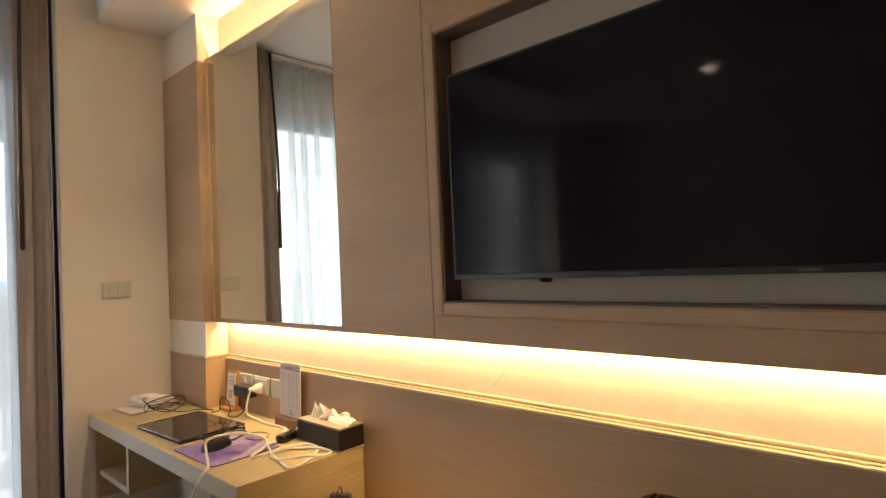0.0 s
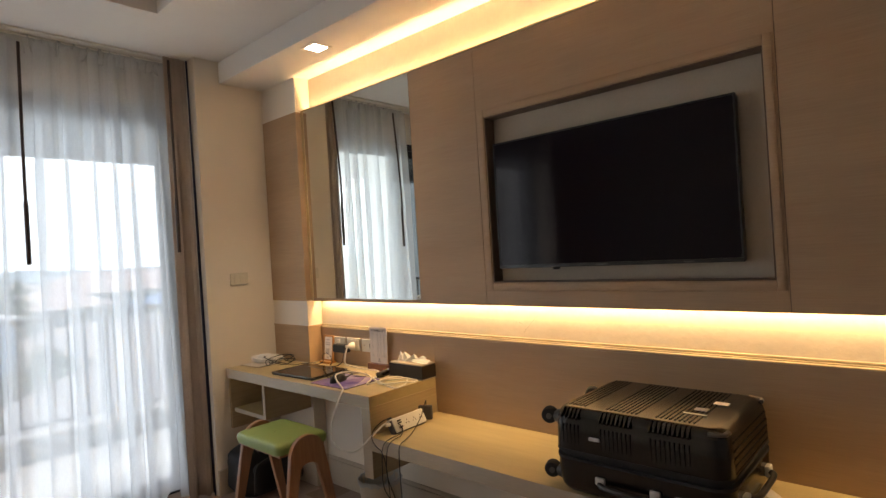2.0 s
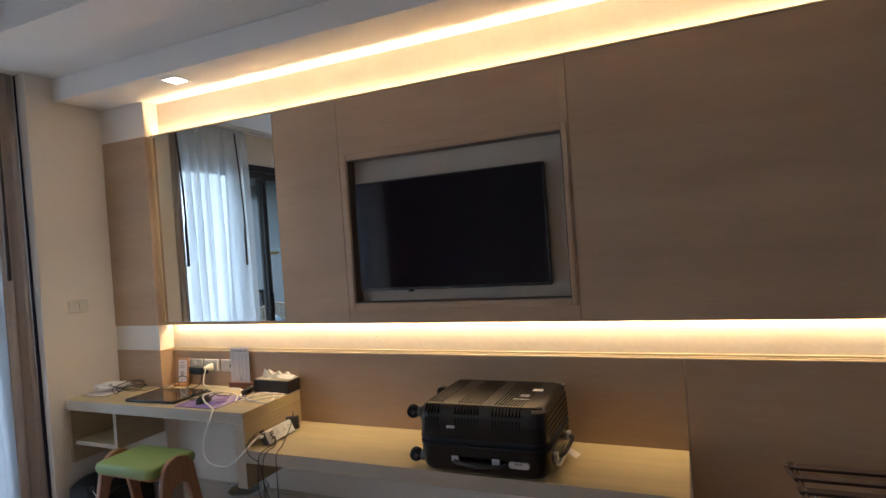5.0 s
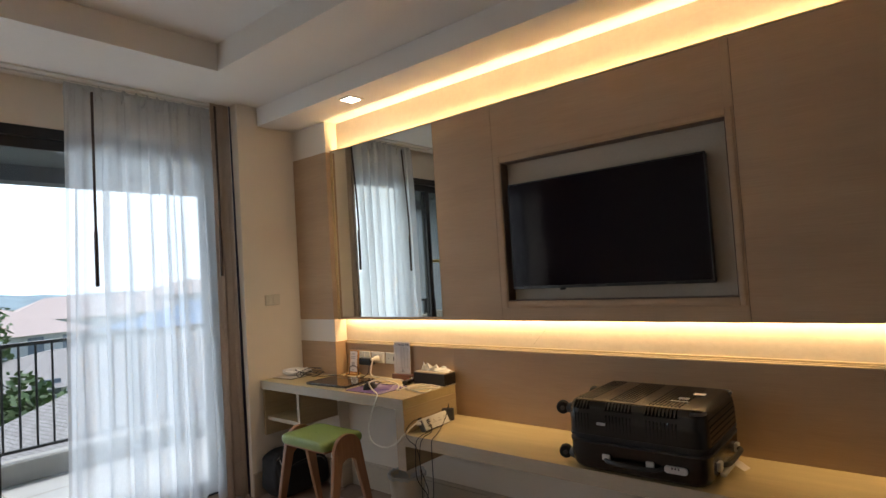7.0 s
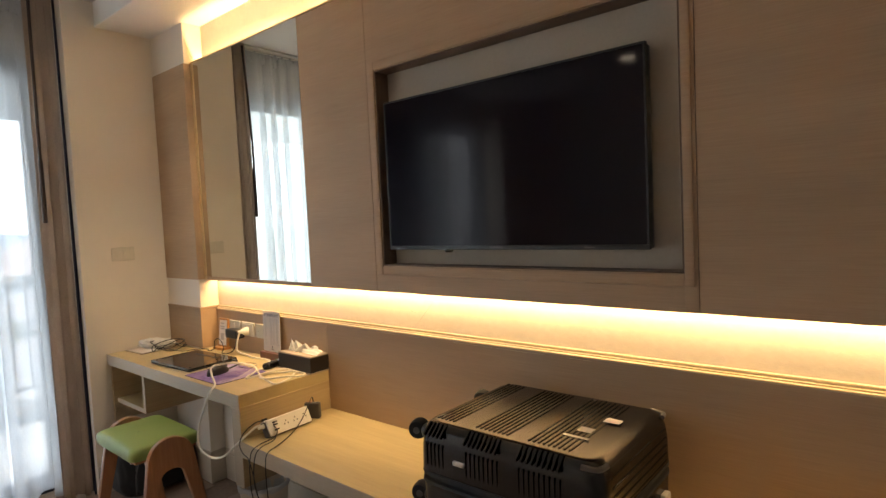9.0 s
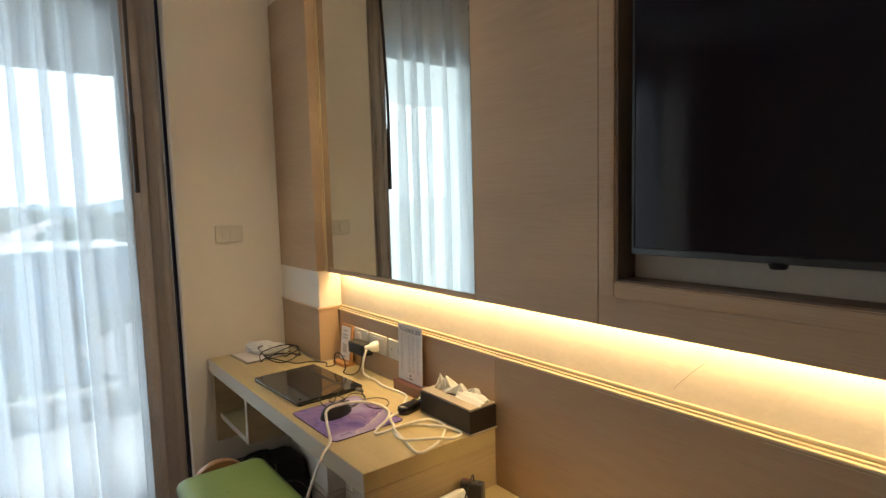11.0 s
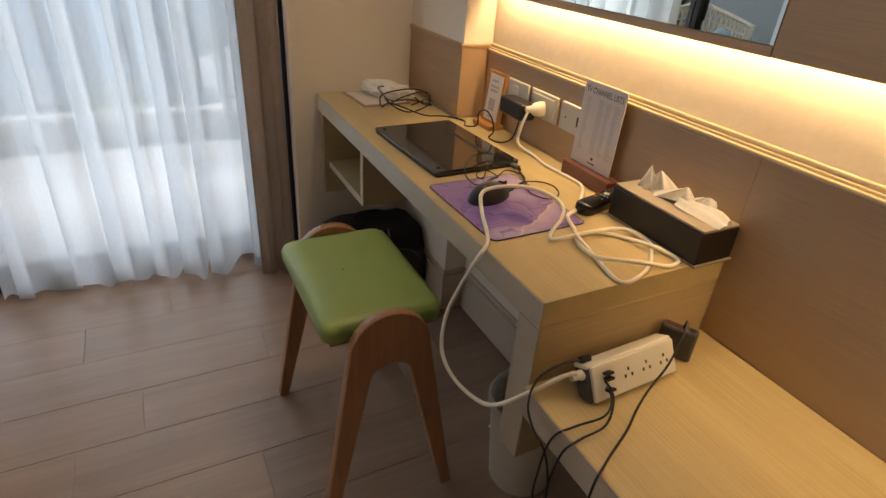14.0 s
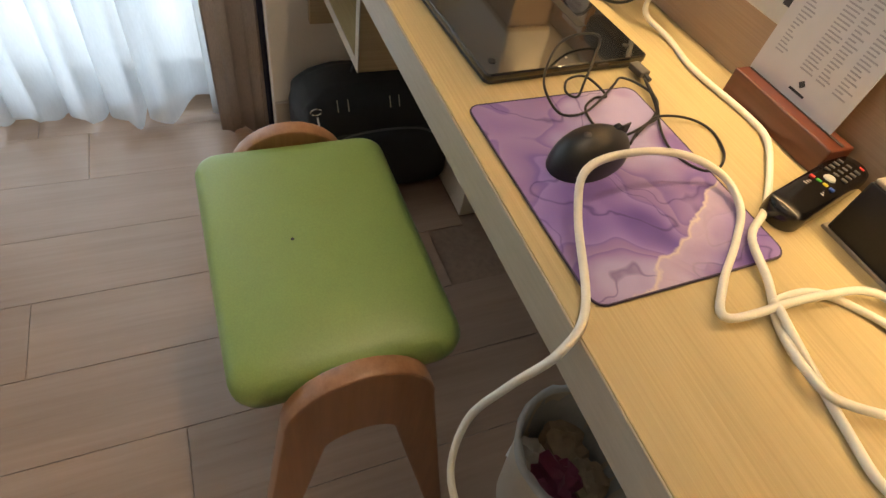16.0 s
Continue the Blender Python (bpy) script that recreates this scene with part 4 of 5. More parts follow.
for y in (-0.17, 0.17):
    part("cross_leg", tube([(-0.25, y, RH), (-0.235, y, RH - 0.05), (0.20, y, 0.03), (0.235, y, 0.012)], 0.010, 10), CHROME, rack)
    part("cross_leg", tube([(0.25, y * 0.9, RH), (0.235, y * 0.9, RH - 0.05), (-0.20, y * 0.9, 0.03), (-0.235, y * 0.9, 0.012)], 0.010, 10), CHROME, rack)
for y in (-0.165, -0.060, 0.050, 0.150):
    part("strap", box(-0.266, 0.266, y - 0.021, y + 0.021, RH + 0.0035, RH + 0.0150, 0.002), STRAP, rack, "flat brown webbing strap")
    for sx in (-1, 1):
        part("strap_rivet", moved(lathe([(0.0, 0.0022), (0.005, 0.0018), (0.006, 0.0)], 12), pose(sx * 0.246, y, RH + 0.0150)), CHROME, rack)
part("back_hoop", tube([(0.25, 0.19, RH), (0.27, 0.19, RH + 0.10), (0.30, 0.17, RH + 0.145), (0.34, 0.12, RH + 0.150), (0.36, 0.0, RH + 0.150), (0.34, -0.12, RH + 0.150), (0.30, -0.17, RH + 0.14), (0.25, -0.19, RH)], 0.010, 10), CHROME, rack, "bent chrome back hoop")

# ---- bin ----
bin_ = thing("waste_bin", -0.205, -0.232, 0.0, "cream plastic waste bin with a thin liner and some rubbish", "waste bin")
part("tub", lathe([(0.0, 0.003), (0.078, 0.0), (0.082, 0.006), (0.104, 0.262), (0.109, 0.266), (0.109, 0.272), (0.104, 0.273), (0.100, 0.266), (0.078, 0.012), (0.0, 0.010)], 40), BINMAT, bin_)
r = random.Random(8)
b = bmesh.new()
rings = []
for rad, z in ((0.1105, 0.262), (0.1108, 0.270), (0.109, 0.278), (0.101, 0.279), (0.094, 0.22), (0.084, 0.10), (0.05, 0.05)):
    rings.append([b.verts.new(((rad + r.uniform(-0.001, 0.003)) * math.cos(2 * math.pi * k / 40), (rad + r.uniform(-0.001, 0.003)) * math.sin(2 * math.pi * k / 40), z + r.uniform(-0.006, 0.006))) for k in range(40)])
for u, v in zip(rings, rings[1:]):
    for k in range(40):
        b.faces.new((u[k], u[(k + 1) % 40], v[(k + 1) % 40], v[k]))
part("liner", b, BAGPLASTIC, bin_, "thin translucent liner", angle=180)


def crumpled(rad, seed, squash=0.6):
    b = bmesh.new()
    bmesh.ops.create_icosphere(b, subdivisions=3, radius=rad)
    r = random.Random(seed)
    o = Vector((r.uniform(-9, 9), r.uniform(-9, 9), r.uniform(-9, 9)))
    for v in b.verts:
        v.co *= 1 + 0.55 * noise.noise(v.co * (2.2 / rad) + o)
        v.co.z *= squash
    return b


for nm, lab, rad, x, y, z, mat, sd in (("snack_wrapper", "crumpled purple snack wrapper in the bin", 0.045, 0.018, -0.026, 0.165, TRASH_A, 1), ("paper_ball", "crumpled brown paper in the bin", 0.045, -0.04, 0.03, 0.150, TRASH_B, 2), ("paper_ball", "crumpled brown paper in the bin", 0.04, 0.03, 0.045, 0.150, TRASH_B, 3), ("tissue_ball", "crumpled white tissue in the bin", 0.04, -0.038, -0.035, 0.145, TISSUE, 4)):
    tagged(new(nm, mesh_of(nm, moved(crumpled(rad, sd), pose(0, 0, 0, 20, 0, sd * 50)), mat, 25)), lab, "rubbish", "rubbish in the bin").location = (-0.205 + x, -0.232 + y, z)

# ---- backpack under the cubby ----
bag = thing("backpack", -1.212, -0.285, 0.0, "slumped black nylon backpack under the desk cubby", "backpack", rz=90)
b = bmesh.new()
bmesh.ops.create_icosphere(b, subdivisions=5, radius=1.0)
for v in b.verts:
    q = v.co.copy()
    for k in range(3):
        q[k] = math.copysign(abs(q[k]) ** 0.5, q[k])
    w = 1 + 0.05 * noise.noise(v.co * 2.3) + 0.02 * noise.noise(v.co * 6)
    back = 0.03 * max(0.0, q.z)
    v.co = Vector((q.x * 0.212 * w, q.y * (0.122 - back) * w + back, max(0.002, 0.146 + q.z * 0.148 * w)))
part("body", b, BAGMAT, bag, angle=60)
part("front_pocket", moved(cushion(0.32, 0.17, 0.05, 0.04, 0.0, 0.012), pose(0.02, -0.105, 0.115, 84, 0, 0)), BAGMAT, bag, angle=60)
part("zip", tube([(-0.15, -0.126, 0.04), (-0.145, -0.132, 0.16), (-0.09, -0.126, 0.218), (0.09, -0.126, 0.218), (0.16, -0.130, 0.15), (0.165, -0.126, 0.04)], 0.003, 6), GREY_PL, bag)
part("carry_handle", tube([(-0.05, 0.03, 0.285), (-0.04, 0.03, 0.312), (0.04, 0.03, 0.312), (0.05, 0.03, 0.285)], 0.008, 8), BAGMAT, bag)
for x in (-0.115, -0.088, 0.020, 0.044):
    part("zip_pull", moved(box(-0.0016, 0.0016, -0.0016, 0.0016, -0.015, 0.015, 0.001), pose(x, -0.070, 0.268, -35, 0, 0)), CHROME, bag, "metal zip pull")
ring = part("ring", tube([(-0.168 + 0.014 * math.cos(a * 0.785), -0.072 - 0.004 * math.sin(a * 0.785), 0.258 + 0.012 * math.sin(a * 0.785)) for a in range(8)], 0.002, 6, 3, True), CHROME, bag, "metal split ring")
part("clip", rod((-0.166, -0.076, 0.246), (-0.162, -0.112, 0.200), 0.0028, 8), CHROME, ring)

# ---- on the desk ----
TOP = 0.7502
lap = thing("laptop", -0.717, -0.263, TOP, "closed dark grey laptop lying upside down on the desk", "laptop", rz=3.0)
part("base", prism(round_rect(0.364, 0.248, 0.008), 0.009, "z", 0.006, 0.002), LAPTOP, lap, "glossy dark base")
part("lid", prism(round_rect(0.362, 0.246, 0.009), 0.0055, "z", 0.0003, 0.0015), BLACK_PL, lap)
for x in (-0.155, 0.155):
    for y in (-0.104, 0.104):
        part("rubber_foot", moved(lathe([(0.0, 0.0018), (0.0045, 0.0014), (0.0052, 0.0)], 14), pose(x, y, 0.015)), RUBBER, lap)
for x, y in ((0.0, -0.10), (0.0, 0.10), (0.165, 0.0), (-0.165, 0.0)):
    part("screw", moved(lathe([(0.0, 0.0006), (0.0022, 0.0005), (0.0024, 0.0)], 10), pose(x, y, 0.0150)), CHROME, lap)
part("vent", box(-0.10, 0.10, 0.060, 0.075, 0.0148, 0.0153), BLACK_PL, lap)
part("port", box(0.1815, 0.1830, 0.040, 0.058, 0.007, 0.0115), INK, lap)

pad = thing("mouse_pad", -0.352, -0.297, TOP, "violet marbled cloth mouse pad with stitched edge", "mouse pad", rz=1.0)
part("cloth", prism(round_rect(0.284, 0.232, 0.014), 0.0028, "z", 0.0, 0.0008), PAD, pad)
part("stitched_edge", tube([(x, y, 0.0018) for x, y in round_rect(0.285, 0.233, 0.014, 5)], 0.0013, 6, 2, True, smooth=False), STITCH, pad, "dark overlock stitching")

mouse = thing("computer_mouse", -0.383, -0.315, TOP + 0.003, "black wired computer mouse on the pad", "mouse", rz=15)
b = bmesh.new()
bmesh.ops.create_icosphere(b, subdivisions=4, radius=1.0)
for v in b.verts:
    q = v.co
    yy = q.y * 0.056
    v.co = Vector((q.x * (0.034 - 0.0030 * (1 + q.y)), yy * 1.04, q.z * (0.040 - 0.007 * q.y) if q.z > 0 else 0.0))
part("body", b, BLACK_PL, mouse, "satin black shell", angle=70)
part("scroll_wheel", moved(lathe([(0.0, -0.003), (0.009, -0.003), (0.009, 0.003), (0.0, 0.003)], 16), pose(0, 0.030, 0.0265, 0, 90, 0)), RUBBER, mouse)
part("button_gap", box(-0.0008, 0.0008, 0.018, 0.052, 0.018, 0.0315), INK, mouse)
part("maker_mark", moved(lathe([(0.0, 0.0006), (0.004, 0.0004), (0.0045, 0.0)], 12), pose(0, -0.022, 0.0402, 14, 0, 0)), GREY_PL, mouse)

rem = thing("remote_control", -0.273, -0.082, TOP, "black television remote with coloured buttons beside the tissue box", "remote control", rz=14)
part("body", moved(cushion(0.17, 0.043, 0.020, 0.020, 0.0, 0.003), pose(0, 0, 0.012, 0, 0, 90)), REMOTE_PL, rem, angle=70)
for i, c in enumerate(((0.5, 0.02, 0.02), (0.06, 0.35, 0.05), (0.6, 0.5, 0.03), (0.05, 0.12, 0.5))):
    part("colour_button", box(-0.0155 + i * 0.008, -0.0095 + i * 0.008, -0.008, -0.0035, 0.0250, 0.0278, 0.001), plain("remote_button", c, 0.4), rem)
for i in range(3):
    for j in range(4):
        part("button", box(-0.014 + i * 0.0105, -0.007 + i * 0.0105, 0.022 + j * 0.010, 0.0265 + j * 0.010, 0.0250, 0.0275, 0.001), GREY_PL, rem)
part("wheel", moved(lathe([(0.0, 0.003), (0.006, 0.0028), (0.0075, 0.0)], 16), pose(0, 0.010, 0.0252)), SILVER, rem)
part("power_button", box(0.006, 0.013, 0.066, 0.070, 0.0235, 0.0265, 0.001), plain("red_button", (0.5, 0.03, 0.03), 0.4), rem)
for j in range(3):
    part("print_bar", box(-0.013 + j * 0.001, 0.012 - j * 0.002, -0.024 + j * 0.0042, -0.0225 + j * 0.0042, 0.0252, 0.0262), INK_PALE, rem)
part("maker_mark", box(-0.008, 0.006, -0.060, -0.055, 0.0250, 0.0256), INK_PALE, rem)

tis = thing("tissue_box", -0.112, -0.052, TOP, "dark brown leatherette tissue box with a taupe lid", "tissue box")
part("body", box(-0.120, 0.120, -0.050, 0.050, 0.004, 0.070, 0.0025), BROWNBOX, tis)
part("base", box(-0.124, 0.124, -0.0515, 0.0515, 0.0, 0.0045, 0.001), TAUPE, tis)
part("lid", box(-0.1185, 0.1185, -0.0485, 0.0485, 0.0702, 0.0755, 0.002), TAUPE, tis, "taupe lid")
part("slot", prism(round_rect(0.11, 0.02, 0.0095), 0.0012, "z", 0.0752), INK, tis)


def tissue(w, h, ax, ay, seed, sharp=0.8):
    """A corner of tissue standing up: it narrows from its gathered foot to an off-centre tip."""
    r = random.Random(seed)
    p1, p2 = r.uniform(0, 6.28), r.uniform(0, 6.28)
    b = bmesh.new()
    nu, nv = 20, 12
    rows = []
    for j in range(nv + 1):
        v = j / nv
        half = w * ((1 - v) ** sharp + 0.02)
        rows.append([b.verts.new((half * u + ax * v, ay * v + (1 - 0.7 * v) * (0.007 * math.sin(5 * u + p1 + 2 * v) + 0.003 * math.sin(11 * u + p2)) + 0.010 * u * u, h * v * (1 - 0.10 * u * u) + 0.003 * math.sin(7 * u + p2) * (1 - v))) for u in (2 * i / nu - 1 for i in range(nu + 1))])
    for p, q in zip(rows, rows[1:]):
        for i in range(nu):
            b.faces.new((p[i], p[i + 1], q[i + 1], q[i]))
    bmesh.ops.solidify(b, geom=b.faces[:], thickness=0.0006)
    return b


def tissue_fall(length, width, h, seed):
    """The loose end of the tissue, a low crumpled ridge that runs out flat."""
    r = random.Random(seed)
    p1, p2 = r.uniform(0, 6.28), r.uniform(0, 6.28)
    b = bmesh.new()
    nu, nv = 26, 16
    rows = []
    for i in range(nu + 1):
        u = i / nu
        wd = width * (0.55 + 0.45 * math.sin(2.4 * u + 0.4))
        row = []
        for j in range(nv + 1):
            v = 2 * j / nv - 1
            z = h * (1 - 0.35 * u) * (1 - abs(v) ** 1.4) * (0.8 + 0.2 * math.sin(6 * u + p1)) + 0.004 * (1 + math.sin(9 * v + 3 * u + p2)) * (1 - 0.3 * u)
            row.append(b.verts.new((length * u + 0.006 * math.sin(3 * v + p1) * u, wd * v + 0.006 * math.sin(5 * u + p2), z)))
        rows.append(row)
    for p, q in zip(rows, rows[1:]):
        for j in range(nv):
            b.faces.new((p[j], p[j + 1], q[j + 1], q[j]))
    bmesh.ops.solidify(b, geom=b.faces[:], thickness=0.0006)
    return b


tt = thing("tissue", -0.125, -0.048, TOP + 0.0762, "white paper tissue pulled up from the box, falling over it", "tissue")
part("peak", moved(tissue(0.027, 0.056, -0.008, -0.010, 5, 1.0), pose(-0.058, 0.000, -0.002, 0, 0, 48)), TISSUE, tt, angle=75)
part("peak", moved(tissue(0.040, 0.050, -0.012, -0.004, 9, 0.8), pose(-0.030, 0.006, -0.002, 0, 0, 34)), TISSUE, tt, angle=75)
part("peak", moved(tissue(0.056, 0.044, 0.028, -0.016, 14, 1.0), pose(0.002, -0.004, -0.002, 0, 0, 24)), TISSUE, tt, angle=75)
part("fold", moved(tissue(0.036, 0.032, 0.020, 0.004, 21, 0.45), pose(0.048, 0.012, -0.002, 0, 0, 4)), TISSUE, tt, angle=75)
part("fold", moved(tissue_fall(0.106, 0.032, 0.017, 17), pose(0.026, 0.004, -0.0005, 0, 0, 2)), TISSUE, tt, angle=75)


def words(text, size, parent, m, mat, label=""):
    """Raised lettering from the built-in font, as a mesh."""
    cu = bpy.data.curves.new("lettering", "FONT")
    cu.body, cu.size, cu.extrude, cu.align_x = text, size, 0.0002, "CENTER"
    tmp = bpy.data.objects.new("lettering", cu)
    me = bpy.data.meshes.new_from_object(tmp)
    bpy.data.objects.remove(tmp)
    me.materials.clear()
    me.materials.append(mat)
    ob = new("lettering", me)
    ob.parent, ob.matrix_basis = parent, m
    return tagged(ob, label)


hold = thing("card_holder", -0.388, -0.028, TOP, "mahogany wood block holding the upright channel card", "card holder", rz=0)
part("block", box(-0.084, 0.084, -0.020, 0.020, 0.0, 0.036, 0.002), MAHOGANY, hold)
part("slot", box(-0.080, 0.080, 0.001, 0.006, 0.0362, 0.0368), INK, hold)
card = thing("channel_card", -0.400, -0.027, TOP + 0.020, "white card headed TV CHANNEL LISTS with two columns", "card")
card.matrix_basis = pose(-0.400, -0.024, TOP + 0.0315, -1.5, 0, 0)
part("sheet", moved(prism(round_rect(0.142, 0.203, 0.006), 0.0016, "z", -0.0008), pose(0, 0, 0.1025, 90, 0, 0)), PAPER, card)
words("TV CHANNEL LISTS", 0.0158, card, pose(0, -0.0012, 0.178, 90, 0, 0) @ Matrix.Diagonal((0.92, 1.25, 1, 1)), INK, "dark capital heading")
r = random.Random(2)
for cx in (-0.055, -0.012, 0.014, 0.040):
    bars = bmesh.new()
    for k in range(27):
        w = r.uniform(0.012, 0.024) if cx in (-0.012, 0.040) else r.uniform(0.008, 0.020)
        z = 0.166 - k * 0.0048
        box(cx, cx + w * 0.9, -0.0014, -0.0009, z, z + 0.0016, bm=bars)
    part("list_column", bars, INK_PALE, card, "column of fine unreadable print")["kind"] = "stuff"
part("emblem", moved(box(-0.0036, 0.0036, -0.0002, 0.0002, -0.0036, 0.0036), pose(0.004, -0.0012, 0.028, 0, 45, 0)), INK, card)
part("emblem_bar", box(-0.008, 0.016, -0.0014, -0.0009, 0.0155, 0.0185), INK, card)

stand = thing("wood_sign", -0.857, -0.034, TOP, "small honey wood stand with a white printed sheet", "sign", rz=3)
part("base", box(-0.046, 0.046, -0.030, 0.022, 0.0, 0.014, 0.002), ORANGEWOOD, stand)
part("back", moved(box(-0.044, 0.044, -0.004, 0.009, 0.012, 0.165, 0.002), pose(0, 0, 0, -6, 0, 0)), ORANGEWOOD, stand)
sheet = part("sheet", moved(box(-0.030, 0.036, -0.0055, -0.0042, 0.022, 0.156), pose(0, 0, 0, -6, 0, 0)), PAPER, stand, "white printed sheet")
for k, (w, z) in enumerate(((0.030, 0.135), (0.042, 0.118), (0.038, 0.106), (0.02, 0.03))):
    part("print_bar", moved(box(-w / 2, w / 2, -0.0062, -0.0052, z, z + 0.007), pose(0, 0, 0, -6, 0, 0)), INK_PALE, sheet)
part("print_block", moved(box(-0.015, 0.015, -0.0062, -0.0052, 0.050, 0.086), pose(0, 0, 0, -6, 0, 0)), INK_PALE, sheet)

chg = thing("phone_charger", -0.690, -0.0125, 0.852, "chunky black charger plugged into the wall socket", "charger")
part("body", box(-0.072, 0.040, -0.056, -0.006, -0.024, 0.023, 0.008, 4), BLACK_PL, chg)
part("face", box(0.0402, 0.0415, -0.042, -0.016, -0.012, 0.012, 0.0005), GREY_PL, chg)
plug = thing("white_plug", -0.628, -0.0125, 0.866, "rounded white mains plug in the wall socket", "plug")
part("body", moved(lathe([(0.0, 0.0), (0.021, 0.0), (0.021, 0.012), (0.017, 0.026), (0.010, 0.034), (0.007, 0.050), (0.0, 0.051)], 20), pose(0, 0, 0, 90, 0, -18)), CABLE_W, plug)

tray = thing("notepad_tray", -1.235, -0.262, TOP, "flat grey-edged tray with paper at the desk corner", "tray", rz=4)
part("base", box(-0.095, 0.095, -0.085, 0.085, 0.0, 0.004, 0.001), TAUPE, tray)
part("paper", box(-0.085, 0.085, -0.076, 0.076, 0.0042, 0.0058), PAPER, tray)
pk = thing("plastic_packet", -1.225, -0.225, TOP + 0.006, "crumpled translucent white plastic packet on the tray", "packet", rz=38)
b = bmesh.new()
bmesh.ops.create_icosphere(b, subdivisions=4, radius=1.0)
for v in b.verts:
    w = 1 + 0.22 * noise.noise(v.co * 2.6) + 0.10 * noise.noise(v.co * 7)
    v.co = Vector((v.co.x * 0.100 * w, v.co.y * 0.048 * w, max(0.0, (0.45 + 0.55 * v.co.z) * 0.050 * w)))
part("wrap", b, surface("frosted_plastic", (0.72, 0.70, 0.66), 0.35, fine=60, vary=0.06, bump=0.4, bump_d=0.003), pk, angle=40)

# power strip and power bank on the bench
BT = 0.5752
strip = thing("power_strip", 0.048, -0.268, BT, "white and dark grey power strip leaning on the desk end panel", "power strip", rz=2)
lean = pose(0.034, 0.0, 0.0025, 0, -28, 0)
part("back_shell", moved(box(-0.030, 0.004, -0.104, 0.104, 0.0, 0.068, 0.006, 3), lean), GREY_PL, strip, "dark grey back shell")
part("face", moved(box(0.0042, 0.0120, -0.100, 0.100, 0.002, 0.066, 0.003, 3), lean), WHITE_PL, strip, "white socket face")
for k, y in enumerate((-0.018, 0.026, 0.070)):
    for dy, dz in ((-0.008, 0.0), (0.008, 0.0), (0.0, 0.012)):
        part("socket_hole", moved(box(0.0119, 0.0126, y + dy - 0.002, y + dy + 0.002, 0.030 + dz - 0.003, 0.030 + dz + 0.003), lean), INK, strip)
for z in (0.020, 0.040, 0.050):
    part("usb_plug", moved(box(0.0120, 0.026, -0.078, -0.062, z - 0.0025, z + 0.003, 0.002), lean), BLACK_PL, strip, "black plug in a charging port")
part("cable_entry", moved(lathe([(0.0, 0.0), (0.0095, 0.0), (0.0095, 0.006), (0.0065, 0.010), (0.006, 0.024), (0.0, 0.0245)], 16), lean @ pose(-0.010, -0.103, 0.051, 90, 0, 0)), WHITE_PL, strip, "white cable entry")
part("top_shell", moved(box(-0.0305, 0.0042, -0.1045, 0.1045, 0.0602, 0.069, 0.004, 3), lean), WHITE_PL, strip, "white top cover")
part("usb_plug", moved(box(-0.020, -0.008, -0.100, -0.078, 0.069, 0.080, 0.002), lean), BLACK_PL, strip, "black plug on top")
bank = thing("power_bank", 0.040, -0.126, BT, "dark grey power bank standing on the bench", "power bank", rz=30)
part("body", box(-0.034, 0.034, -0.012, 0.012, 0.0, 0.068, 0.006, 3), GREY_PL, bank)
part("ports", box(-0.026, -0.016, -0.005, 0.005, 0.0680, 0.0688), plain("red_port", (0.18, 0.03, 0.04), 0.4), bank, "dark red charging port")
part("ports", box(-0.012, -0.002, -0.005, 0.005, 0.0680, 0.0688), plain("red_port", (0.18, 0.03, 0.04), 0.4), bank, "dark red charging port")
part("button", moved(lathe([(0.0, 0.0012), (0.006, 0.001), (0.007, 0.0)], 16), pose(0.022, 0, 0.0678)), BLACK_PL, bank)

# ---- cables ----
def cable(name, pts, r, mat, label, sides=8, steps=7):
    return solid(name, tube(pts, r, sides, steps), mat, label, "cable", kind="", angle=180)


CZ = TOP + 0.0042
loops = [(-0.628, -0.062, 0.862), (-0.634, -0.075, 0.815), (-0.640, -0.070, 0.770), (-0.591, -0.052, CZ), (-0.517, -0.064, CZ), (-0.414, -0.056, CZ), (-0.367, -0.064, CZ), (-0.315, -0.108, CZ), (-0.269, -0.157, CZ), (-0.236, -0.211, CZ + 0.007), (-0.188, -0.230, CZ + 0.003), (-0.145, -0.254, CZ), (-0.100, -0.272, CZ + 0.008), (-0.068, -0.262, CZ + 0.008), (-0.028, -0.198, CZ + 0.008), (-0.010, -0.150, CZ), (-0.017, -0.116, CZ), (-0.048, -0.112, CZ), (-0.072, -0.136, CZ + 0.009), (-0.125, -0.149, CZ), (-0.164, -0.186, CZ)]
back = [(-0.168, -0.234, CZ), (-0.152, -0.252, CZ + 0.009), (-0.101, -0.257, CZ), (-0.049, -0.270, CZ), (-0.010, -0.277, CZ), (0.006, -0.262, CZ), (-0.015, -0.198, CZ), (-0.054, -0.148, CZ), (-0.096, -0.114, CZ), (-0.145, -0.135, CZ + 0.008), (-0.158, -0.212, CZ + 0.009), (-0.163, -0.302, CZ + 0.005), (-0.196, -0.280, CZ + 0.004), (-0.236, -0.228, CZ), (-0.274, -0.192, CZ + 0.005), (-0.314, -0.190, CZ + 0.014), (-0.332, -0.243, CZ + 0.036), (-0.336, -0.310, CZ + 0.047), (-0.323, -0.373, CZ + 0.048), (-0.289, -0.393, CZ + 0.024), (-0.209, -0.423, CZ + 0.003)]
hang = [(-0.182, -0.458, 0.742), (-0.190, -0.485, 0.680), (-0.196, -0.508, 0.610), (-0.171, -0.526, 0.551), (-0.125, -0.525, 0.520), (-0.065, -0.512, 0.513), (-0.012, -0.498, 0.535), (0.026, -0.456, 0.585), (0.047, -0.405, 0.622), (0.0535, -0.385, 0.6265)]
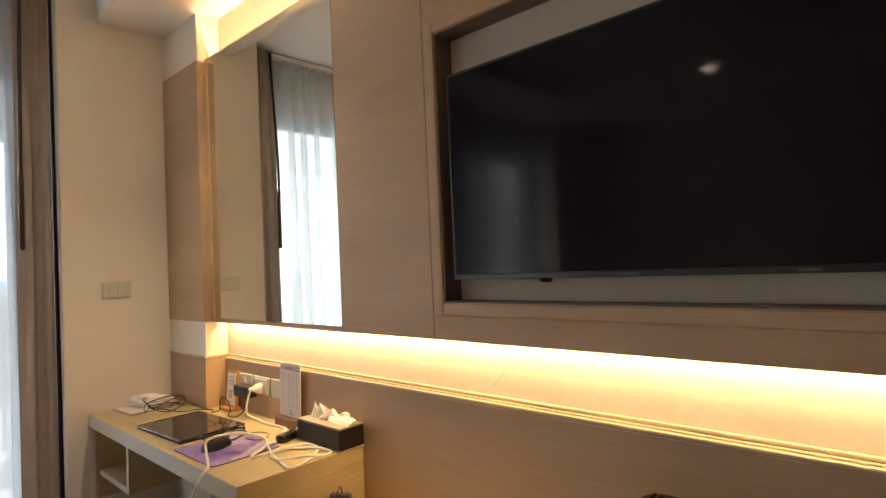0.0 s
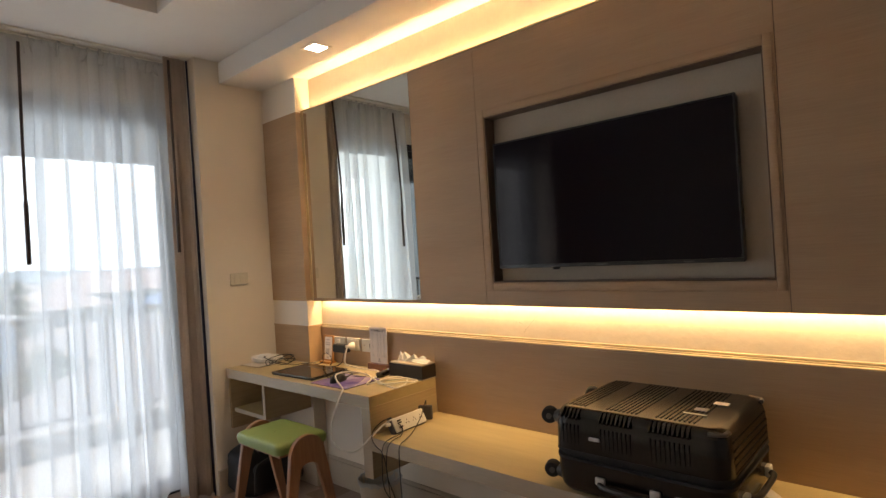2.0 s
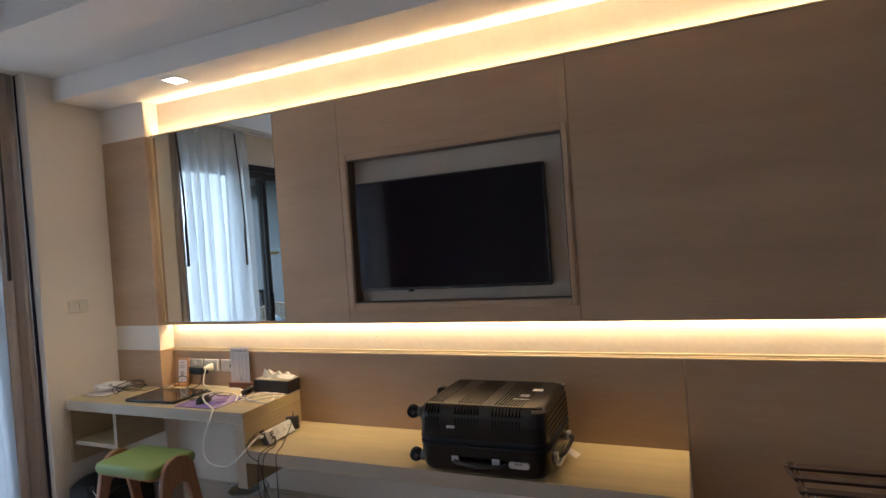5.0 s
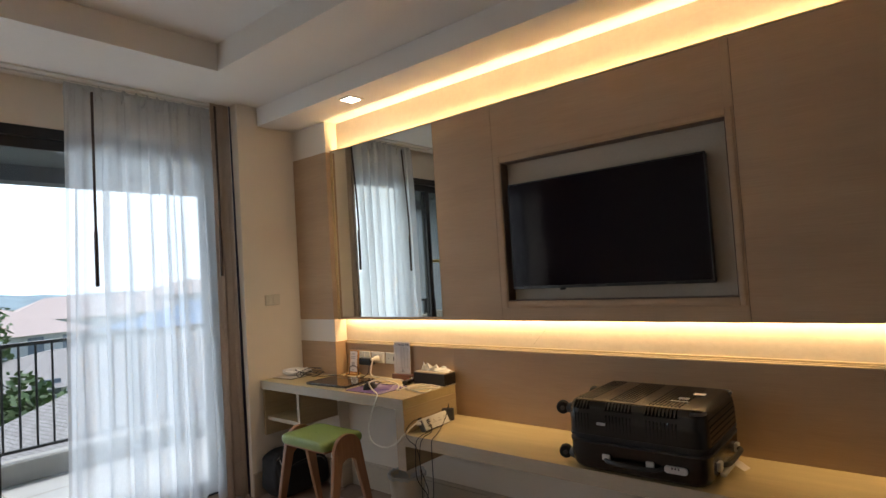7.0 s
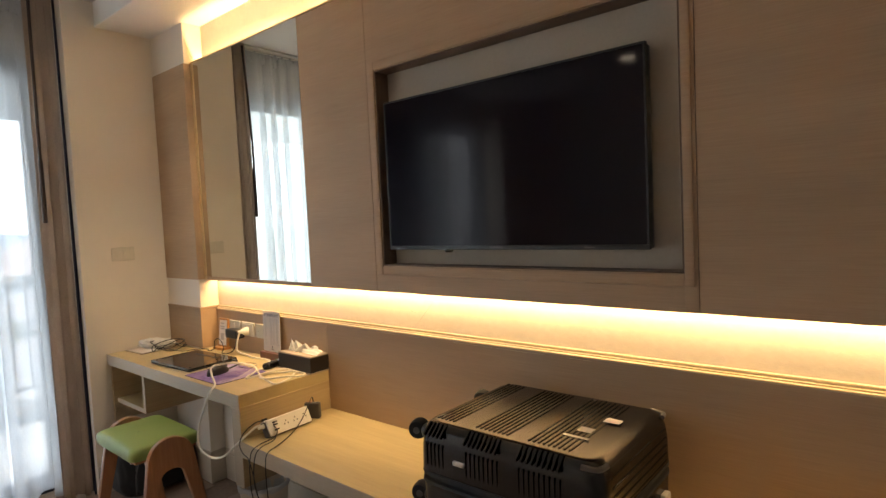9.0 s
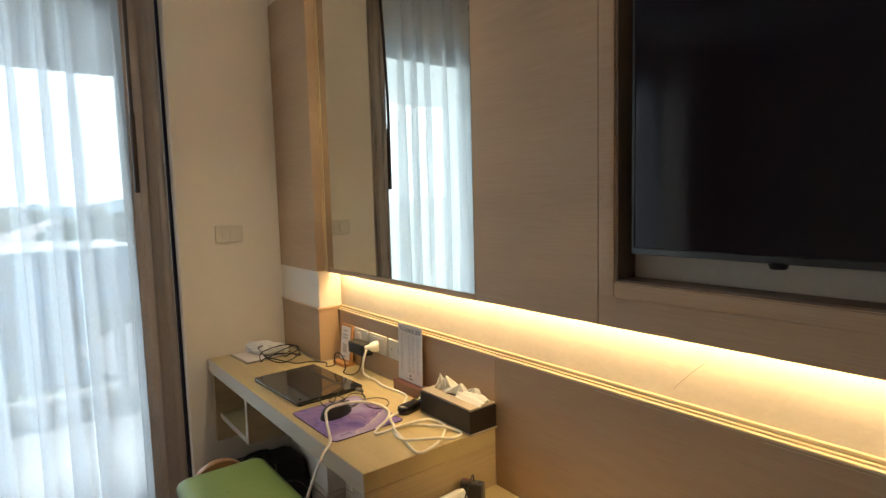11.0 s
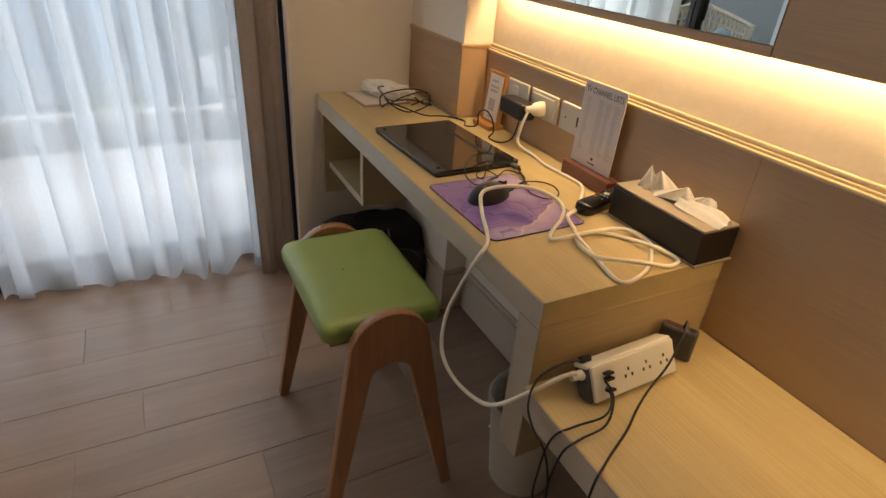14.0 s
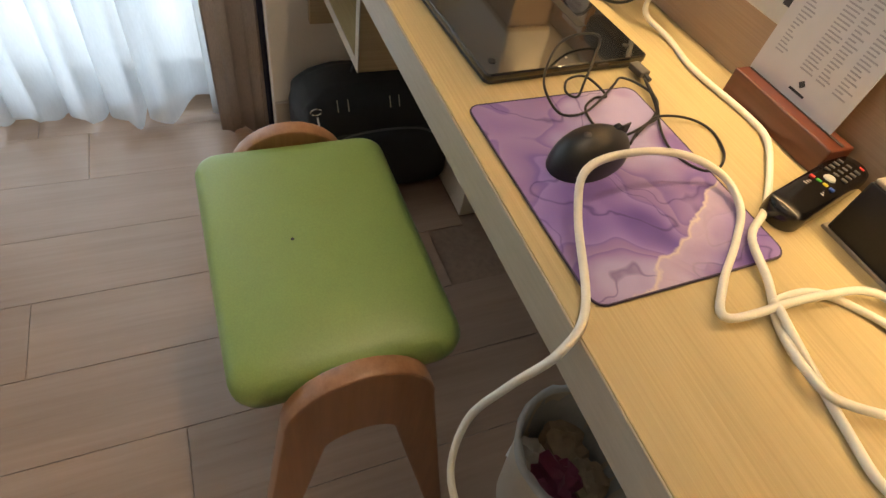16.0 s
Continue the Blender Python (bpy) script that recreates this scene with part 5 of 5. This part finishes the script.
cable("white_extension_cable", loops + back + hang, 0.0042, CABLE_W, "thick white extension cable looped on the desk, hanging to the strip")


def coil(cx, cy, z, rad, turns, seed, squash=0.7, lift=0.02):
    r = random.Random(seed)
    pts = []
    for k in range(turns * 7):
        a = k / 7 * 2 * math.pi
        rr = rad * r.uniform(0.6, 1.25)
        pts.append((cx + rr * math.cos(a) + r.uniform(-0.012, 0.012), cy + rr * squash * math.sin(a), z + abs(lift * math.sin(a * 0.7 + seed)) + 0.002 * (k % 3)))
    return pts


MZ = TOP + 0.006
MC = [(-0.386, -0.262, MZ + 0.006), (-0.411, -0.231, MZ), (-0.432, -0.193, MZ), (-0.459, -0.169, MZ), (-0.489, -0.170, MZ), (-0.512, -0.189, MZ), (-0.496, -0.213, MZ + 0.002), (-0.469, -0.251, MZ + 0.003), (-0.453, -0.284, MZ), (-0.455, -0.314, MZ + 0.002), (-0.482, -0.322, MZ + 0.012), (-0.512, -0.310, MZ + 0.018), (-0.555, -0.272, MZ + 0.024), (-0.581, -0.228, MZ + 0.022), (-0.579, -0.191, MZ + 0.019), (-0.537, -0.223, MZ + 0.016)]
MD = [(-0.502, -0.255, MZ + 0.009), (-0.484, -0.273, MZ), (-0.494, -0.284, MZ + 0.001), (-0.516, -0.270, MZ + 0.002), (-0.513, -0.246, MZ + 0.006), (-0.480, -0.233, MZ), (-0.478, -0.252, MZ), (-0.459, -0.276, MZ), (-0.422, -0.279, MZ), (-0.404, -0.259, MZ + 0.003), (-0.415, -0.220, MZ + 0.004), (-0.430, -0.189, MZ + 0.003), (-0.477, -0.166, MZ + 0.002), (-0.520, -0.158, MZ + 0.003)]
cable("mouse_cable", MC + MD, 0.0016, CABLE_B, "thin black mouse cable in loose coils", 6, 5)
cable("mouse_cable_loop", [(-0.500, -0.163, MZ + 0.004), (-0.456, -0.175, MZ), (-0.395, -0.205, MZ), (-0.360, -0.208, MZ), (-0.337, -0.189, MZ - 0.002), (-0.338, -0.164, MZ - 0.003), (-0.360, -0.138, MZ - 0.004), (-0.398, -0.126, MZ - 0.004), (-0.421, -0.148, MZ), (-0.428, -0.190, MZ + 0.003), (-0.413, -0.221, MZ + 0.005), (-0.400, -0.245, MZ)], 0.0016, CABLE_B, "loop of thin black mouse cable beside the laptop", 6, 6)
up = thing("usb_plug", -0.532, -0.160, TOP + 0.0105, "dark grey cable plug pushed into the laptop's side", "plug", rz=6)
part("body", box(0.0, 0.026, -0.008, 0.008, -0.0045, 0.0045, 0.002), GREY_PL, up)
part("relief", rod((0.024, 0, 0), (0.036, 0, -0.001), 0.003, 8), BLACK_PL, up)
cable("charger_cable", coil(-1.085, -0.225, TOP + 0.004, 0.092, 3, 7, 0.95, 0.045) + [(-1.003, -0.189, TOP + 0.004), (-0.985, -0.138, TOP + 0.003), (-0.955, -0.103, TOP + 0.003), (-0.915, -0.088, TOP + 0.003), (-0.874, -0.108, TOP + 0.003), (-0.820, -0.100, TOP + 0.020), (-0.815, -0.100, TOP + 0.058), (-0.775, -0.102, TOP + 0.078), (-0.737, -0.102, TOP + 0.064), (-0.726, -0.100, TOP + 0.030), (-0.752, -0.096, TOP + 0.003), (-0.700, -0.090, TOP + 0.006), (-0.665, -0.075, TOP + 0.030), (-0.664, -0.060, 0.832)], 0.0023, CABLE_B, "black charger cable tangled behind the laptop", 6, 6)
cable("usb_cable", [(0.075, -0.338, 0.605), (0.105, -0.345, 0.600), (0.125, -0.375, 0.590), (0.118, -0.430, 0.582), (0.105, -0.462, 0.555), (0.098, -0.468, 0.47), (0.085, -0.450, 0.36), (0.10, -0.40, 0.27), (0.05, -0.36, 0.22), (0.0, -0.36, 0.18), (-0.035, -0.40, 0.155)], 0.0021, CABLE_B, "thin black charging cable hanging off the bench", 6, 6)
cable("usb_cable", [(0.075, -0.340, 0.615), (0.112, -0.350, 0.610), (0.140, -0.385, 0.588), (0.142, -0.440, 0.580), (0.134, -0.465, 0.545), (0.130, -0.470, 0.44), (0.145, -0.440, 0.32), (0.11, -0.40, 0.25), (0.16, -0.37, 0.17), (0.15, -0.36, 0.10), (0.12, -0.35, 0.03), (0.10, -0.34, 0.004)], 0.0021, CABLE_B, "thin black charging cable hanging off the bench", 6, 6)
top_plug = pose(0.048, -0.268, BT, 0, 0, 2) @ lean @ Vector((-0.014, -0.099, 0.0745))
cable("usb_cable", [tuple(top_plug), tuple(top_plug + Vector((-0.006, -0.030, -0.002))), (0.020, -0.438, 0.606), (0.045, -0.472, 0.580), (0.078, -0.480, 0.556), (0.110, -0.478, 0.540), (0.128, -0.474, 0.49), (0.118, -0.455, 0.40), (0.085, -0.42, 0.30), (0.06, -0.39, 0.22)], 0.0021, CABLE_B, "thin black charging cable hanging off the bench", 6, 6)
cable("usb_cable", [(0.046, -0.126, 0.644), (0.058, -0.140, 0.672), (0.080, -0.172, 0.660), (0.098, -0.215, 0.622), (0.106, -0.255, 0.590), (0.125, -0.298, 0.579), (0.156, -0.351, 0.578), (0.181, -0.405, 0.578), (0.202, -0.446, 0.580), (0.212, -0.468, 0.560), (0.214, -0.472, 0.47), (0.198, -0.455, 0.36), (0.16, -0.42, 0.27), (0.13, -0.39, 0.21)], 0.0021, CABLE_B, "thin black cable from the power bank over the bench edge", 6, 6)

# ---- balcony ----
solid("balcony_floor", box(-3.45, OUT, -3.60, 1.2, -0.25, -0.012), BALC, "pale grey tiled balcony floor", "floor")
solid("balcony_curb", box(-3.42, -3.24, -3.60, 1.2, -0.012, 0.15, 0.006), CURB, "low grey concrete curb under the railing", "curb")
solid("balcony_ceiling", box(-3.45, OUT - 0.001, -3.60, 1.2, 2.46, 3.1), SLAT, "grey boarded balcony soffit", "ceiling")
solid("balcony_beam", box(-3.45, -3.25, -3.60, 1.2, 2.33, 2.459), SLAT, "grey concrete edge beam over the railing", "beam")
# Past x -3.45 this wall is an added fin hiding sky from the mirror.
solid("balcony_wall_south_extended", box(-4.60, OUT - 0.001, -3.80, -3.601, -0.25, 3.1), BALCWALL, "grey-blue rendered balcony side wall", "wall")
solid("balcony_wall_north", box(-3.45, OUT - 0.001, 1.201, 1.4, -0.25, 3.1), BALCWALL, "grey-blue rendered balcony side wall", "wall")
solid("facade", box(OUT - 0.001, OUT + 0.05, 0.02, 1.2, -0.25, 3.1), BALCWALL, "grey-blue outer wall beside the balcony", "wall")
joint = bpy.data.objects["balcony_floor"]
for y in (-3.3, -2.7, -2.1, -1.5, -0.9, -0.3, 0.3, 0.9):
    part("joint", box(-3.24, OUT - 0.002, y - 0.002, y + 0.002, -0.013, -0.0112), GROUT, joint)
for x in (-2.24, -2.84):
    part("joint", box(x - 0.002, x + 0.002, -3.6, 1.2, -0.013, -0.0110), GROUT, joint)
ash = thing("ashtray", -3.33, -1.85, 0.15, "round white ceramic ashtray on the balcony curb", "ashtray")
part("bowl", lathe([(0.0, 0.012), (0.048, 0.014), (0.056, 0.050), (0.066, 0.052), (0.070, 0.044), (0.066, 0.0), (0.0, 0.0)], 28), WHITE_PL, ash)
rail = thing("railing", -3.33, -1.4, 0.15, "dark metal balcony railing with round bars", "railing")
part("top_rail", box(-0.025, 0.025, -2.195, 2.59, 0.875, 0.905, 0.006), BLACKFRAME, rail)
part("bottom_rail", box(-0.015, 0.015, -2.195, 2.59, 0.06, 0.085, 0.004), BLACKFRAME, rail)
bar = mesh_of("baluster", rod((0, 0, 0.085), (0, 0, 0.876), 0.009, 8), BLACKFRAME)
for k in range(43):
    ob = new("baluster", bar)
    ob.location, ob.parent = (0, -2.164 + k * 0.112, 0), rail
for y in (-2.17, -0.8, 0.9, 2.5):
    part("post", box(-0.02, 0.02, y - 0.02, y + 0.02, 0.0, 0.876, 0.003), BLACKFRAME, rail)

chair = thing("rattan_chair", -2.62, -3.00, -0.012, "round pale rattan armchair on the balcony", "chair", rz=140)
for k in range(3):
    rr, z = (0.34, 0.30, 0.30)[k], (0.40, 0.20, 0.04)[k]
    part("hoop", tube([(rr * math.cos(a * 0.524), rr * math.sin(a * 0.524), z) for a in range(12)], 0.013, 8, 3, True), RATTAN, chair)
part("seat", moved(lathe([(0.0, 0.40), (0.33, 0.40), (0.345, 0.41), (0.33, 0.42), (0.0, 0.42)], 32), pose(0, 0, 0)), RATTAN, chair)
for k in range(8):
    a = k * 0.785
    part("leg", rod((0.33 * math.cos(a), 0.33 * math.sin(a), 0.40), (0.30 * math.cos(a), 0.30 * math.sin(a), 0.0), 0.012, 8), RATTAN, chair)
weave = bmesh.new()
for k in range(34):
    a0 = radians(-20 + 220 * k / 33)
    for s in (-1, 1):
        pts = []
        for j in range(6):
            t = j / 5
            a = a0 + s * 0.22 * t
            rr = 0.34 + 0.05 * t
            pts.append((rr * math.cos(a), rr * math.sin(a), 0.41 + (0.50 - 0.10 * abs(math.cos(a))) * t))
        tube(pts, 0.0100, 5, 2, bm=weave)
for k in range(1, 5):
    t = k / 5
    tube([((0.34 + 0.05 * t) * math.cos(radians(-20 + 22 * q)), (0.34 + 0.05 * t) * math.sin(radians(-20 + 22 * q)), 0.41 + (0.50 - 0.10 * abs(math.cos(radians(-20 + 22 * q)))) * t) for q in range(11)], 0.009, 5, 3, bm=weave)
part("woven_back", weave, RATTAN, chair, "open diagonal cane weave", angle=60)
part("top_hoop", tube([(0.39 * math.cos(radians(-20 + 22 * k)), 0.39 * math.sin(radians(-20 + 22 * k)), 0.91 - 0.10 * abs(math.cos(radians(-20 + 22 * k)))) for k in range(11)], 0.018, 8, 4), RATTAN, chair)
for x, y, rz in ((0.01, 0.12, 10), (-0.19, 0.08, -20)):
    m = pose(-2.62, -3.00, 0.50, 0, 0, 140) @ pose(x, y, 0.14, 68, 0, rz) @ pose(0, 0, 0, 0, 0, 45)
    cu = tagged(new("cushion", mesh_of("cushion", cushion(0.20, 0.20, 0.08, 0.035, 0.0, 0.025), CUSHION, 80)), "pale blue cotton cushion on the rattan chair", "cushion", "balcony cushions")
    cu.matrix_basis = m

# ---- outside ----
G = -7.0
solid("ground", box(-900, 400, -700, 700, G - 1.0, G), GRASS, "green garden ground of the neighbourhood", "ground")


def house(x, y, w, d, h, roof_h, rz, wall, roof, label, floors=2):
    hs = thing("house", x, y, G, label, "house", "neighbouring houses", rz)
    part("wall", box(-w / 2, w / 2, -d / 2, d / 2, 0, h), wall, hs)
    b = bmesh.new()
    e = 0.7
    base = [b.verts.new(p) for p in ((-w / 2 - e, -d / 2 - e, h - 0.15), (w / 2 + e, -d / 2 - e, h - 0.15), (w / 2 + e, d / 2 + e, h - 0.15), (-w / 2 - e, d / 2 + e, h - 0.15))]
    r0, r1 = b.verts.new((0, -d / 2 + w * 0.35, h + roof_h)), b.verts.new((0, d / 2 - w * 0.35, h + roof_h))
    for f in ((base[0], base[1], r0), (base[1], base[2], r1, r0), (base[2], base[3], r1), (base[3], base[0], r0, r1), base[::-1]):
        b.faces.new(f)
    part("roof", b, roof, hs, angle=10)
    for f in range(floors):
        z = 1.0 + f * (h / floors)
        for k in range(max(2, int(d / 2.6))):
            yy = -d / 2 + (k + 0.5) * d / max(2, int(d / 2.6))
            win = part("window", box(w / 2 - 0.05, w / 2 + 0.03, yy - 0.6, yy + 0.6, z, z + 1.4), HOUSEGLASS_HAZED, hs)
            part("sill", box(w / 2, w / 2 + 0.12, yy - 0.7, yy + 0.7, z - 0.12, z), wall, win)
    return hs


house(-15.5, 7.0, 8, 11, 4.2, 2.4, 8, HOUSEWALL, ROOF_GREY, "low house with a weathered grey shingle roof below the balcony", 1)
def block(x, y, w, d, storeys, rz, label):
    """A flat-roofed block with a white slab edge at each storey and a row of windows."""
    hs = thing("apartment_block", x, y, G, label, "building", "", rz)
    top = storeys * 2.2
    part("wall", box(-w / 2, w / 2, -d / 2, d / 2, 0, top), BLUEWALL_HAZED, hs)
    for f in range(storeys + 1):
        part("slab_edge", box(-w / 2 - 0.25, w / 2 + 0.25, -d / 2 - 0.25, d / 2 + 0.25, f * 2.2 - 0.07, f * 2.2 + 0.07), HOUSEWALL, hs, "white slab edge")
    n = int(d / 1.9)
    for f in range(storeys):
        for k in range(n):
            yy = -d / 2 + (k + 0.5) * d / n
            win = part("window", box(w / 2 - 0.05, w / 2 + 0.04, yy - 0.45, yy + 0.45, f * 2.2 + 0.6, f * 2.2 + 1.8), HOUSEGLASS_HAZED, hs)
            part("sill", box(w / 2, w / 2 + 0.12, yy - 0.55, yy + 0.55, f * 2.2 + 0.5, f * 2.2 + 0.6), HOUSEWALL, win)


block(-31, -2.8, 8, 11.5, 3, 4, "blue flat-roofed block with white slab edges")
house(-58, 6, 11, 16, 5.6, 2.0, 12, HOUSEWALL, ROOF_RED_HAZED, "white house with a red tile roof paled by painted haze", 2)
house(-74, 22, 12, 18, 6.2, 2.2, -10, HOUSEWALL, ROOF_RED_HAZED, "white house with a red tile roof paled by painted haze", 2)
house(-48, 24, 10, 14, 5.6, 1.8, 20, HOUSEWALL, ROOF_BLUE, "white house with a blue sheet roof", 2)
house(-34, 11, 9, 15, 4.4, 1.2, 5, HOUSEWALL, ROOF_GREY, "white house with a grey shingle roof", 2)
house(-62, -14, 14, 18, 7.2, 1.6, -14, HOUSEWALL, ROOF_RED_HAZED, "white house with a red tile roof among trees", 2)
house(-40, -9, 9, 12, 4.6, 1.4, 4, HOUSEWALL, ROOF_BLUE, "white house with a blue sheet roof", 2)
house(-86, 46, 16, 26, 8.0, 2.0, 0, HOUSEWALL, ROOF_RED_HAZED, "long white house with a red tile roof", 2)


def tree_meshes(seed, h, crown):
    r = random.Random(seed)
    t = bmesh.new()
    tube([(0, 0, 0), (0.1, 0.05, h * 0.35), (0.0, 0.1, h * 0.7)], 0.22, 8, 4, bm=t, taper=0.10)
    tips = []
    for k in range(7):
        a = k * 0.9 + r.uniform(-0.3, 0.3)
        tip = (crown * 0.7 * math.cos(a) * r.uniform(0.5, 1), crown * 0.7 * math.sin(a) * r.uniform(0.5, 1), h * r.uniform(0.7, 1.0))
        tube([(0.03, 0.08, h * r.uniform(0.4, 0.65)), tuple(c * 0.6 for c in tip[:2]) + (tip[2] * 0.85,), tip], 0.09, 6, 3, bm=t, taper=0.03)
        tips.append(Vector(tip))
    verts, faces = [], []
    for k in range(1500):
        c = r.choice(tips)
        d = Vector((r.gauss(0, 1), r.gauss(0, 1), r.gauss(0, 0.75)))
        p = c + d.normalized() * crown * 0.48 * r.random() ** 0.4
        s = r.uniform(0.16, 0.34)
        u = Vector((r.uniform(-1, 1), r.uniform(-1, 1), r.uniform(-0.6, 0.6))).normalized()
        v = u.orthogonal().normalized()
        i = len(verts)
        verts += [p - u * s, p + v * s * 0.5, p + u * s, p - v * s * 0.5]
        faces.append((i, i + 1, i + 2, i + 3))
    me = bpy.data.meshes.new("crown")
    me.from_pydata([tuple(q) for q in verts], [], faces)
    me.materials.append(LEAF)
    return mesh_of("trunk", t, BARK), me


kinds = [tree_meshes(s, h, c) for s, h, c in ((1, 6.5, 3.0), (2, 5.5, 2.6), (3, 7.5, 3.4))]
r = random.Random(12)
spots = [(-22, -9.5), (-24, 3.6), (-37, 3), (-24, 14), (-21, 12), (-40, 3), (-44, -4), (-52, -6), (-66, 0), (-68, 12), (-58, 30), (-80, 8), (-84, -10), (-90, 30), (-95, -24), (-100, 2), (-36, 22), (-28, -12), (-105, 18), (-110, -6)]
for i, (x, y) in enumerate(spots):
    trunk, crown = kinds[i % 3]
    tr = thing("tree", x, y, G, "broad-leaved green garden tree", "tree", "garden trees", r.uniform(0, 360))
    k = r.uniform(0.8, 1.1)
    tr.scale = (k, k, k)
    for nm, me in (("trunk", trunk), ("crown", crown)):
        ob = new(nm, me)
        ob.parent = tr
palm = thing("palm_tree", -9.8, -1.2, G, "palm tree with drooping feathered fronds below the balcony", "palm")
part("trunk", tube([(0, 0, 0), (0.1, 0.0, 2.5), (0.25, 0.05, 5.0)], 0.16, 10, 5, taper=0.10), BARK, palm)
r = random.Random(6)
for k in range(15):
    a = k * 2.4
    L = r.uniform(1.5, 2.1)
    up = r.uniform(0.2, 1.1)
    fr = bmesh.new()
    pts = smooth_path([(0.25, 0.05, 5.0), (0.25 + 0.45 * L * math.cos(a), 0.05 + 0.45 * L * math.sin(a), 5.0 + up * 0.8), (0.25 + L * math.cos(a), 0.05 + L * math.sin(a), 5.0 + up * 0.5 - 0.7)], 9)
    for p, q in zip(pts, pts[1:]):
        d = (q - p).normalized()
        s = d.cross(Vector((0, 0, 1))).normalized()
        for sg in (-1, 1):
            tip = p + s * sg * 0.42 + d * 0.25 - Vector((0, 0, 0.16))
            fr.faces.new([fr.verts.new(v) for v in (p, p + d * 0.07, tip)])
    part("frond", fr, LEAF, palm, angle=10)

# Far hills; their distance haze is painted, there is no mist.
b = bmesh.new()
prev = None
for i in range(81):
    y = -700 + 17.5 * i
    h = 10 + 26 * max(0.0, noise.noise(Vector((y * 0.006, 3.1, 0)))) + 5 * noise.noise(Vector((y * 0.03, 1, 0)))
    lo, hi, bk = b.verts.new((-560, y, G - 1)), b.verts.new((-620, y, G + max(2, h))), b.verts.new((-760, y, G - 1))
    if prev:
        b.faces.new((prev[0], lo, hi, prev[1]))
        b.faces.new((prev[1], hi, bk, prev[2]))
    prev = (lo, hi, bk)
solid("backdrop", b, HAZED_HILL, "wooded hills on the horizon, haze painted into their colour", "hills")

b = bmesh.new()
prev = None
for i in range(33):
    a = radians(70 + 220 * i / 32)
    q = [b.verts.new((880 * math.cos(a), 880 * math.sin(a), z)) for z in (G - 2, 520)]
    if prev:
        b.faces.new((prev[0], q[0], q[1], prev[1]))
    prev = q
solid("sky_backdrop", b, HAZE, "bright white hazy sky behind the hills", "sky", angle=180)

# ---- floor planks, last ----
PW, PL = 0.1865, 0.92
plank_mesh = {}
rng = random.Random(4)
x = -0.7335 - 5 * PW
col = 0
while x < EAST:
    shift = {3: -0.745, 4: -1.125}.get(col, -rng.uniform(0, PL))
    y = shift + PL
    while y > SOUTH:
        y0, y1 = max(y - PL, SOUTH), min(y, -0.012 if x > -0.97 else -0.10)
        x0, x1 = max(x, -1.655), min(x + PW, EAST)
        if y1 - y0 > 0.03 and x1 - x0 > 0.02:
            key = (round(x1 - x0, 3), round(y1 - y0, 3))
            if key not in plank_mesh:
                plank_mesh[key] = mesh_of("plank", box(0.0005, key[0] - 0.0005, 0.0005, key[1] - 0.0005, -0.012, 0.0, 0.0005, 1), FLOORMAT)
            ob = new("plank", plank_mesh[key])
            ob.location, ob.parent = (x0, y0, 0.0), floor
        y -= PL
    x += PW
    col += 1
